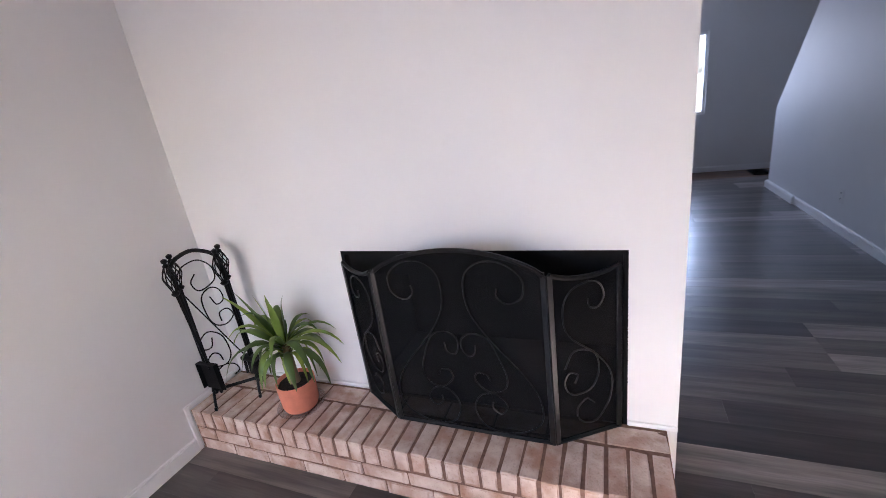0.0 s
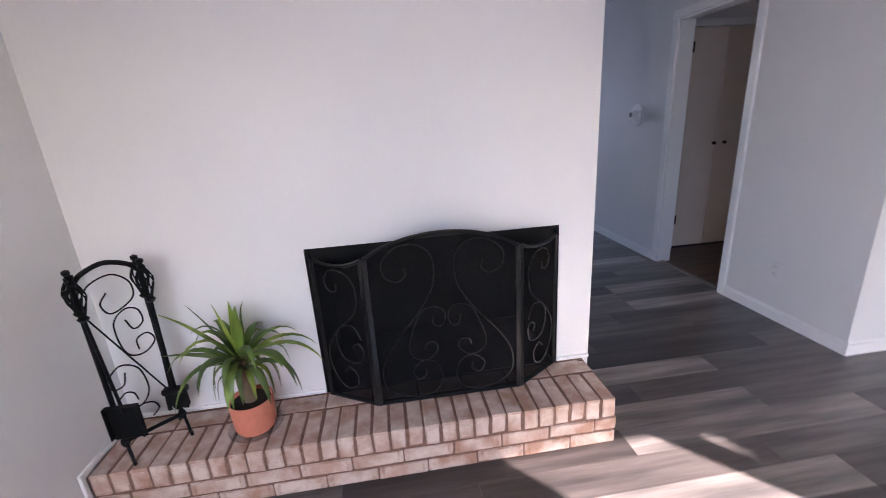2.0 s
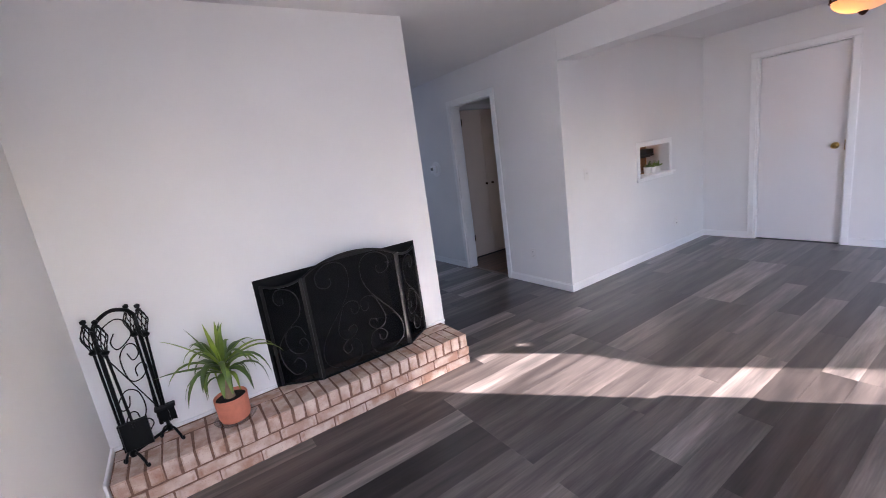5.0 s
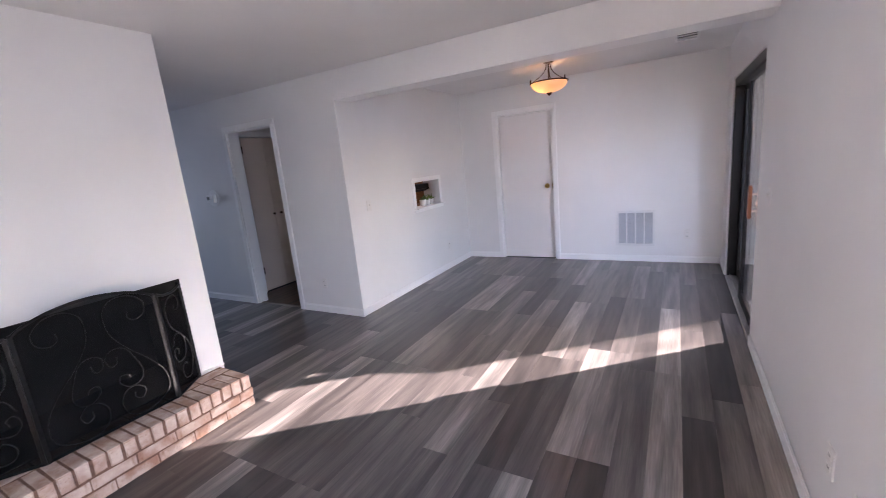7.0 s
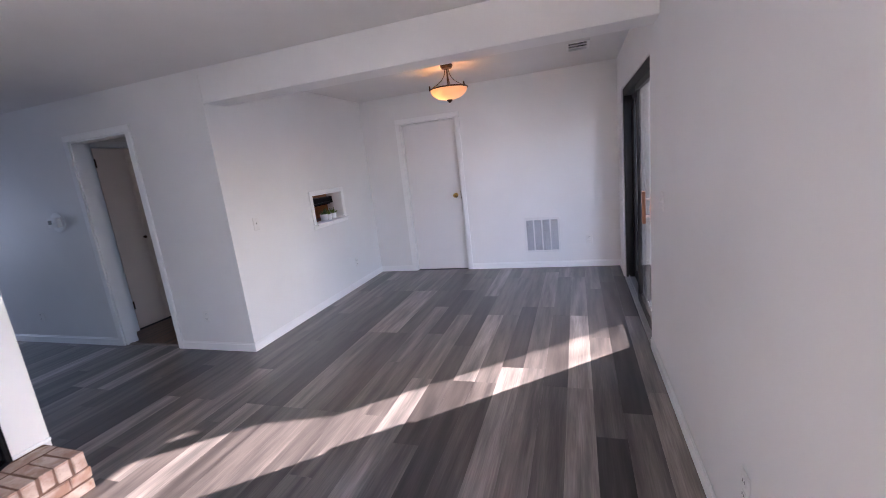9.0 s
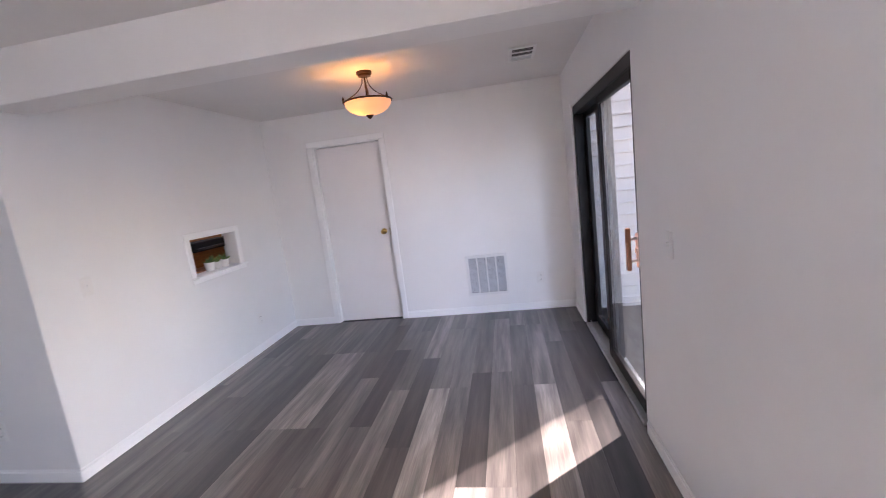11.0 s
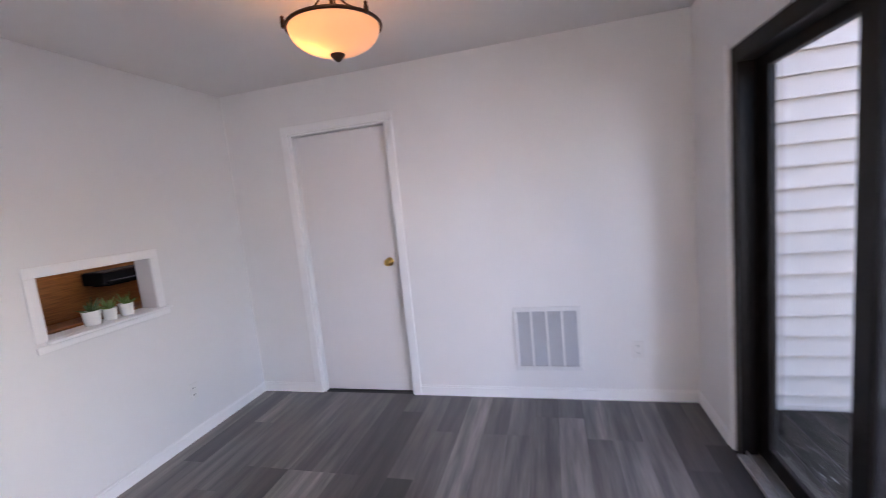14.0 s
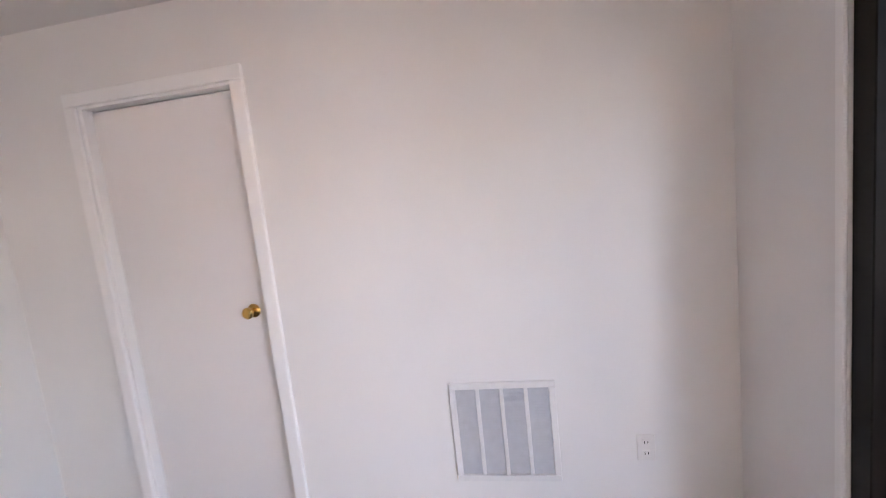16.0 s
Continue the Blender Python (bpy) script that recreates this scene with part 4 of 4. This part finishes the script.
def tool(u, w, low, name, label):
    """A tool that hangs from the stand: ball, wire cage, collar and shaft."""
    p = on(u, w, 0)
    x, y, top = p.x, p.y, TZ + 0.735
    ob = thing(name, x, y, TZ + 0.1, label, "fireside tool", "fireside tools")
    for k in range(8):
        a = 2 * math.pi * k / 8
        pts = [(x + r * math.cos(a + tw), y + r * math.sin(a + tw), top - 0.015 - 0.125 * q) for q, r, tw in ((0, 0.008, 0), (0.2, 0.02, 0.4), (0.42, 0.027, 0.8), (0.75, 0.015, 1.3), (1, 0.006, 1.6))]
        part("cage_wire", tube(smooth_line(pts, 4), 0.0026, 5), BLACK, ob)
    part("ball", lathe([(0, top - 0.022), (0.012, top - 0.018), (0.012, top - 0.01), (0.006, top - 0.004), (0.012, top + 0.004), (0.012, top + 0.014), (0, top + 0.02)], x, y, 12), BLACK, ob, smooth=True)
    part("collar", lathe([(0, top - 0.155), (0.012, top - 0.15), (0.018, top - 0.14), (0.01, top - 0.13), (0, top - 0.125)], x, y, 12), BLACK, ob, smooth=True)
    part("shaft", tube([(x, y, top - 0.14), low], 0.006, 8), BLACK, ob, smooth=True)
    return ob


sx, sy = -1.704, 1.168
shovel = tool(-SPAN, 0.038, (sx, sy, TZ + 0.2), "fireside_shovel", "black iron fireside shovel hanging on the stand")
bl = box(sx - 0.058, sx + 0.058, sy - 0.003, sy + 0.003, TZ + 0.09, TZ + 0.235, 0.002)
for a in (sx - 0.058, sx + 0.054):
    box(a, a + 0.004, sy - 0.022, sy - 0.003, TZ + 0.1, TZ + 0.235, bm=bl)
box(sx - 0.054, sx + 0.054, sy - 0.022, sy - 0.003, TZ + 0.231, TZ + 0.235, bm=bl)
part("blade", bl, BLACK, shovel)
pk = on(-SPAN, -0.03, 0)
poker = tool(-SPAN, -0.038, (pk.x, pk.y, TZ + 0.15), "fireside_poker", "black iron fireside poker hanging on the stand")
part("point", tube(smooth_line([(pk.x, pk.y, TZ + 0.15), (pk.x, pk.y, TZ + 0.085), (pk.x - 0.018, pk.y + 0.008, TZ + 0.1)]), 0.005, 6), BLACK, poker)
bx, by = -1.582, 1.29
brush = tool(SPAN, 0.038, (bx, by, TZ + 0.2), "fireside_brush", "black fireside brush hanging on the stand")
part("brush_head", box(bx - 0.046, bx + 0.046, by - 0.02, by + 0.02, TZ + 0.182, TZ + 0.204, 0.008, seg=2), BLACK, brush)
br = bmesh.new()
for k in range(120):
    u, w = random.uniform(-0.037, 0.037), random.uniform(-0.016, 0.016)
    tube([(bx + u, by + w, TZ + 0.184), (bx + u * 1.04, by + w * 1.2, TZ + 0.115 + random.uniform(-0.003, 0.003))], 0.0026, 3, br)
part("bristles", br, SOOT_AND_SHADE, brush, "dense black bristles")
tg = on(SPAN, -0.036, 0)
tongs = tool(SPAN, -0.038, (tg.x, tg.y, TZ + 0.16), "fireside_tongs", "black iron fireside tongs hanging on the stand")
part("jaw", tube([(tg.x, tg.y, TZ + 0.4), (tg.x - 0.012, tg.y, TZ + 0.13)], 0.004, 6), BLACK, tongs)

# ---- yucca in its pot ----
QX, QY, QZ = -1.289, 1.243, 0.2265
saucer = tagged(part("saucer", lathe([(0, QZ), (0.09, QZ), (0.108, QZ + 0.018), (0.105, QZ + 0.019), (0.088, QZ + 0.004), (0, QZ + 0.004)], QX, QY, 36), SAUCER, smooth=True, at=(QX, QY, QZ)), "clear plastic plant saucer on the brick hearth", "saucer")
yucca = thing("potted_yucca", QX, QY, QZ + 0.0045, "green yucca plant in a round terracotta pot", "potted plant")
pz = QZ + 0.0045
part("pot", lathe([(0, pz), (0.062, pz), (0.072, pz + 0.006), (0.08, pz + 0.026), (0.0835, pz + 0.1), (0.0845, pz + 0.136), (0.083, pz + 0.141), (0.079, pz + 0.139), (0.076, pz + 0.12), (0, pz + 0.12)], QX, QY, 40), CLAY, yucca, "smooth terracotta pot", True)
part("soil", lathe([(0, pz + 0.115), (0.0765, pz + 0.115), (0.0765, pz + 0.124), (0.04, pz + 0.129), (0, pz + 0.13)], QX, QY, 24), SOIL, yucca)
part("trunk", tube([(QX, QY, pz + 0.12), (QX - 0.004, QY, pz + 0.18), (QX, QY + 0.005, pz + 0.31)], [0.026, 0.023, 0.017], 10), STEM, yucca, smooth=True)


def leaf(base, az, rise, length, width, droop):
    b = bmesh.new()
    d = Vector((math.cos(az) * math.cos(rise), math.sin(az) * math.cos(rise), math.sin(rise)))
    p, rows = Vector(base), []
    n = 9
    for i in range(n + 1):
        t = i / n
        side = Vector((-math.sin(az), math.cos(az), 0))
        w = width * (0.45 + 0.55 * math.sin(min(1, t * 2.2) * math.pi / 2)) * (1 - max(0, t - 0.45) / 0.55) ** 0.8 + 0.0006
        up = side.cross(d).normalized() * -1
        rows.append((b.verts.new(p + side * w - up * w * 0.35), b.verts.new(p), b.verts.new(p - side * w - up * w * 0.35)))
        d = (d + Vector((0, 0, -droop * t / n * 2.2))).normalized()
        p = p + d * (length / n)
        if p.y > Y_FIRE - 0.012:
            p.y = Y_FIRE - 0.012
    for r0, r1 in zip(rows, rows[1:]):
        b.faces.new((r0[0], r0[1], r1[1], r1[0]))
        b.faces.new((r0[1], r0[2], r1[2], r1[1]))
    return part("leaf", b, LEAF, yucca, smooth=True)


random.seed(11)
N_LEAF = 26
for k in range(N_LEAF):
    t = k / N_LEAF
    az = k * 2.39996 + random.uniform(-0.4, 0.4)
    rise = radians(25 + 50 * t ** 0.8 + random.uniform(-16, 16))
    wallward, front = max(0.0, math.sin(az)), max(0.0, -math.sin(az))
    length = (0.23 + random.uniform(0, 0.09)) * (1 - 0.3 * wallward) * (1 - 0.15 * front)
    leaf((QX + 0.013 * math.cos(az), QY + 0.013 * math.sin(az), pz + 0.275 + 0.075 * t), az, rise, length, random.uniform(0.013, 0.021), random.uniform(2.8, 6.0) * (1.1 - 0.6 * t))
# older leaves hang close round the trunk
for k in range(11):
    az = k * 2.39996 + 0.7 + random.uniform(-0.3, 0.3)
    leaf((QX + 0.014 * math.cos(az), QY + 0.014 * math.sin(az), pz + 0.25 + random.uniform(0, 0.04)), az, radians(random.uniform(25, 55)), random.uniform(0.17, 0.23), random.uniform(0.009, 0.014), random.uniform(7, 11))
# long leaves that stand out of the crown
for az, up, length, bend in ((3.3, 52, 0.34, 0.5), (3.6, 66, 0.3, 0.3), (-2.2, 78, 0.27, 0.4), (-1.2, 82, 0.26, 0.5), (3.05, 14, 0.31, 0.4), (0.15, 34, 0.33, 1.9), (-0.12, 30, 0.37, 2.0), (-0.45, 34, 0.34, 3.6), (0.5, 45, 0.28, 2.2), (3.9, 28, 0.34, 3.0)):
    leaf((QX, QY, pz + 0.32), az, radians(up), length, 0.016, bend)

# ---- outside ----
ground = tagged(part("ground", box(-400, 400, -400, 400, -0.62, -0.6), GROUND), "brownish winter ground with thin snow", "ground", kind="structure")
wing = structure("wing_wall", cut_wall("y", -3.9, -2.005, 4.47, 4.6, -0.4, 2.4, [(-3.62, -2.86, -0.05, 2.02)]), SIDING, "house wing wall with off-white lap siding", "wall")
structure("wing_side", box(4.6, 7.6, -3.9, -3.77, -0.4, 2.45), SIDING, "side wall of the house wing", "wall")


def sloped(x0, x1, y0, y1, low0, low1, high0, high1):
    """A block along x whose foot and top run on a slope from y0 to y1."""
    b = bmesh.new()
    ends = [[b.verts.new((x, y, z)) for y, z in ((y0, low0), (y1, low1), (y1, high1), (y0, high0))] for x in (x0, x1)]
    for k in range(4):
        b.faces.new((ends[0][k], ends[0][(k + 1) % 4], ends[1][(k + 1) % 4], ends[1][k]))
    b.faces.new(ends[0][::-1]), b.faces.new(ends[1])
    bmesh.ops.recalc_face_normals(b, faces=b.faces)
    return b


def eave(y):
    return 2.545 + 0.45 * (y + 3.935)


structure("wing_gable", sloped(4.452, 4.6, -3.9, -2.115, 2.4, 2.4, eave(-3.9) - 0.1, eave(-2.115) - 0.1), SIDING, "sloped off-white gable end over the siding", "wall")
structure("wing_roof", sloped(4.42, 7.8, -3.935, -2.115, eave(-3.935) - 0.098, eave(-2.115) - 0.098, eave(-3.935), eave(-2.115)), ROOF, "sloped grey roof of the house wing", "roof")
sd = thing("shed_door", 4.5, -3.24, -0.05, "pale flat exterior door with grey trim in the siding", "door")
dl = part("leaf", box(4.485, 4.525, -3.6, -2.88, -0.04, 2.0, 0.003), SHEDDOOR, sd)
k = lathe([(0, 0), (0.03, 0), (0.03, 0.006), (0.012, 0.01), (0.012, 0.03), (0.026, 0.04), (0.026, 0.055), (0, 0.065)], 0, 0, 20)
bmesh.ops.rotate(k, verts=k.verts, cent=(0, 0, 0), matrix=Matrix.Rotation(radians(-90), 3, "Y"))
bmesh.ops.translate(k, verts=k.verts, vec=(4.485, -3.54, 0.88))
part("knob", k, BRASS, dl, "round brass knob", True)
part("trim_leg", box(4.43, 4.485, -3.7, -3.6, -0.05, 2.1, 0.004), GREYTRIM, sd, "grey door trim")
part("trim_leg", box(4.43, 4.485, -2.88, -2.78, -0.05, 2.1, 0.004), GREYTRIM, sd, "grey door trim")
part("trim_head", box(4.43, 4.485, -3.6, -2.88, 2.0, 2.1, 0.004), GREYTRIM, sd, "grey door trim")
structure("corner_board", box(4.42, 4.52, -3.93, -3.86, -0.4, 2.44, 0.004), SIDING, "off-white corner board of the siding", "trim")


def lap(y0, y1, z, h):
    b = bmesh.new()
    pr = [(4.47, z + 0.007), (4.432, z + 0.007), (4.432, z + 0.019), (4.464, z + h), (4.47, z + h)]
    a = [b.verts.new((x, y0, q)) for x, q in pr]
    c = [b.verts.new((x, y1, q)) for x, q in pr]
    for i in range(5):
        b.faces.new((a[i], a[(i + 1) % 5], c[(i + 1) % 5], c[i]))
    b.faces.new(a[::-1]), b.faces.new(c)
    bmesh.ops.recalc_face_normals(b, faces=b.faces)
    part("siding_board", b, SIDING, wing)


for i in range(19):
    z = -0.1 + i * 0.128
    if z < 2.0:
        lap(-2.78, -2.005, z, 0.128)
        lap(-3.86, -3.7, z, 0.128)
    else:
        lap(-3.86, -2.005, z, 0.128)
deck = structure("deck", box(-0.6, 4.42, -5.3, -2.01, -0.2, -0.0505), GROUT, "weathered wooden deck outside the patio door", "deck")
# thin snow on the deck by the shed door
b = bmesh.new()
random.seed(5)
ringv = []
for k in range(28):
    a = 2 * math.pi * k / 28
    r = 1 + 0.25 * math.sin(3 * a + 1) + random.uniform(-0.12, 0.12)
    ringv.append(b.verts.new((min(4.415, 4.2 + 0.4 * r * math.cos(a)), -3.95 + 0.6 * r * math.sin(a), -0.044)))
mid = [b.verts.new((4.2 + (v.co.x - 4.2) * 0.85, -3.95 + (v.co.y + 3.95) * 0.85, -0.02 + random.uniform(-0.006, 0.006))) for v in ringv]
for k in range(28):
    b.faces.new((ringv[k], ringv[(k + 1) % 28], mid[(k + 1) % 28], mid[k]))
b.faces.new(mid)
bmesh.ops.recalc_face_normals(b, faces=b.faces)
tagged(part("snow_patch", b, SNOW, smooth=True, at=(4.2, -3.95, -0.044)), "thin patch of melting snow on the deck", "snow")

fence = thing("fence", 7.0, -9.0, -0.6, "weathered grey board fence beyond the deck", "fence")
for i in range(60):
    part("board", box(3.0 + i * 0.16, 3.15 + i * 0.16, -9.02, -9.0, -0.55, 1.0 + random.uniform(-0.02, 0.02)), FENCE, fence)
for z in (-0.2, 0.6):
    part("rail", box(3.0, 12.6, -9.0, -8.96, z, z + 0.09), FENCE, fence)
for i in range(5):
    part("post", box(3.0 + i * 2.4, 3.1 + i * 2.4, -8.96, -8.86, -0.6, 1.05), FENCE, fence)


def bare_tree(x, y, tall, seed):
    rnd = random.Random(seed)
    ob = thing("bare_tree", x, y, -0.6, "leafless winter tree beyond the fence", "tree", "bare trees")
    base = Vector((x, y, -0.6))
    part("trunk", tube(smooth_line([base, base + Vector((0.1, 0, tall * 0.4)), base + Vector((0, 0.15, tall))]), [0.16 - 0.14 * i / 16 for i in range(17)], 7), BARK, ob)
    b = bmesh.new()
    for k in range(26):
        t = rnd.uniform(0.3, 0.97)
        p = base + Vector((0, 0, tall * t))
        a = rnd.uniform(0, 6.28)
        d = Vector((math.cos(a), math.sin(a), rnd.uniform(0.4, 1.1))).normalized()
        L = tall * 0.35 * (1.1 - t)
        pts = [p, p + d * L * 0.5 + Vector((0, 0, 0.05)), p + d * L + Vector((0, 0, 0.2 * L))]
        tube(pts, [0.05 * (1.2 - t), 0.03 * (1.2 - t), 0.006], 5, b)
        for j in range(6):
            q = p.lerp(pts[2], rnd.uniform(0.3, 1))
            e = (d + Vector((rnd.uniform(-1, 1), rnd.uniform(-1, 1), rnd.uniform(0, 0.8)))).normalized()
            tube([q, q + e * L * 0.4], [0.012, 0.003], 4, b)
    part("limbs", b, BARK, ob)


for i, (x, y, tall) in enumerate(((9, -14, 7), (12, -13, 8.5), (15, -16, 9), (19, -15, 8), (11, -19, 10), (23, -19, 9))):
    bare_tree(x, y, tall, i)

# ---- pieces: bricks, planks, deck boards ----
hearth = thing("brick_hearth", -0.82, 1.26, 0, "raised hearth of pale pinkish-red bricks", "hearth")
HX0, HX1, HY0 = -1.846, 0.205, 1.098
core = box(HX0, HX1 - 0.004, HY0 + 0.004, Y_FIRE, 0, 0.2215)
part("mortar", core, MORTAR, hearth, "brown mortar bed")


def brick(sx, sy, sz, seed):
    """A brick with chipped, softened edges."""
    rnd = random.Random(seed)
    b = bmesh.new()
    bmesh.ops.create_cube(b, size=1)
    bmesh.ops.scale(b, vec=(sx, sy, sz), verts=b.verts)
    bmesh.ops.bevel(b, geom=b.edges[:], offset=0.0035, segments=1, affect="EDGES")
    for v in b.verts:
        v.co += Vector((rnd.uniform(-1, 1), rnd.uniform(-1, 1), rnd.uniform(-1, 1))) * 0.0026
    me = bpy.data.meshes.new("brick")
    b.to_mesh(me)
    b.free()
    me.materials.append(BRICK)
    return me


def lay(me, x, y, z, tilt=0.0):
    ob = new("brick", me)
    ob.parent = hearth
    ob.location = Vector((x, y, z)) - hearth.location
    ob.rotation_euler = (0, 0, tilt)


rnd = random.Random(3)
N_ROW = 30
step = (HX1 - HX0) / N_ROW
row = [brick(step - 0.0115, 0.196, 0.09, i) for i in range(5)]
for i in range(N_ROW):
    lay(row[i % 5], HX0 + step * (i + 0.5), HY0 + 0.098 + rnd.uniform(-0.0015, 0.0015), 0.1805 + rnd.uniform(-0.001, 0.0012), rnd.uniform(-0.006, 0.006))
back = [brick(0.196, 0.096, 0.03, 20 + i) for i in range(3)]
n = 10
for i in range(n):
    s = (HX1 - HX0) / n
    lay(back[i % 3], HX0 + s * (i + 0.5), HY0 + 0.206 + 0.052, 0.2095 + rnd.uniform(-0.0015, 0.001), rnd.uniform(-0.008, 0.008))
long_b = [brick(0.196, 0.09, 0.056, 30 + i) for i in range(4)]
half_b = brick(0.092, 0.09, 0.056, 40)
for course, z in enumerate((0.031, 0.0985)):
    x = HX1
    first = True
    while x > HX0 + 0.04:
        wide = 0.0955 if first and course == 1 else 0.2045
        me = half_b if wide < 0.1 else long_b[rnd.randrange(4)]
        if x - wide < HX0 - 0.01:
            wide = x - HX0
            me = brick(wide - 0.009, 0.09, 0.056, 50 + course)
        lay(me, x - wide / 2 + 0.0045, HY0 + 0.045 + rnd.uniform(-0.001, 0.001), z)
        x -= wide
        first = False
    # the free end
    me = brick(0.09, 0.2, 0.056, 60 + course)
    lay(me, HX1 - 0.045 + 0.0005, HY0 + 0.2, z)

planks = {}


def plank(parent, x0, x1, y0, y1, material, z=0.0, gap=0.0008):
    key = (round(x1 - x0, 3), round(y1 - y0, 3), material.name)
    if key not in planks:
        sx, sy = (x1 - x0 - gap) / 2, (y1 - y0 - gap) / 2
        top = [(-sx, -sy, 0), (sx, -sy, 0), (sx, sy, 0), (-sx, sy, 0)]
        low = [(x, y, -0.0035) for x, y, _ in top]
        faces = [(0, 1, 2, 3), (0, 4, 5, 1), (1, 5, 6, 2), (2, 6, 7, 3), (3, 7, 4, 0)]
        me = bpy.data.meshes.new("plank")
        me.from_pydata(top + low, [], faces)
        me.materials.append(material)
        planks[key] = me
    ob = new("plank", planks[key])
    ob.parent = parent
    ob.location = Vector(((x0 + x1) / 2, (y0 + y1) / 2, z)) - place(parent)


PW, PL = 0.152, 1.22
rnd = random.Random(8)
r0 = math.floor((Y_WIN + 0.516) / PW)
y = -0.516 + r0 * PW
while y < Y_BACK:
    a, c = max(y, Y_WIN), min(y + PW, Y_BACK)
    x_end = X_FAR if c <= Y_PASS + 0.11 else (X_HALL + 0.04 if 2.3 < a < 3.1 else (X_HALL if c < 6.0 else 2.75))
    x = X_LEFT - rnd.choice((0.1, 0.32, 0.55, 0.78, 1.0))
    while x < x_end:
        p, q = max(x, X_LEFT), min(x + PL, x_end)
        if q - p > 0.02 and c - a > 0.01 and not (a > 1.45 and q < X_END and c < 2.05):
            plank(floor, p, q, a, c, FLOOR if a < 6.5 else HALLF)
        x += PL
    y += PW
y = 2.3
while y < 3.4:
    x = 1.83 - rnd.uniform(0, 0.5)
    while x < 4.4:
        plank(floor, max(x, 1.83), min(x + 0.9, 4.4), y, min(y + 0.083, 3.4), HALLF, -0.001)
        x += 0.9
    y += 0.083
y = -2.02
while y > -5.25:
    for a, c in ((-0.6, 2.1), (2.1, 4.42)):
        plank(deck, a, c, y - 0.14, y, DECK, -0.047, 0.004)
    y -= 0.145
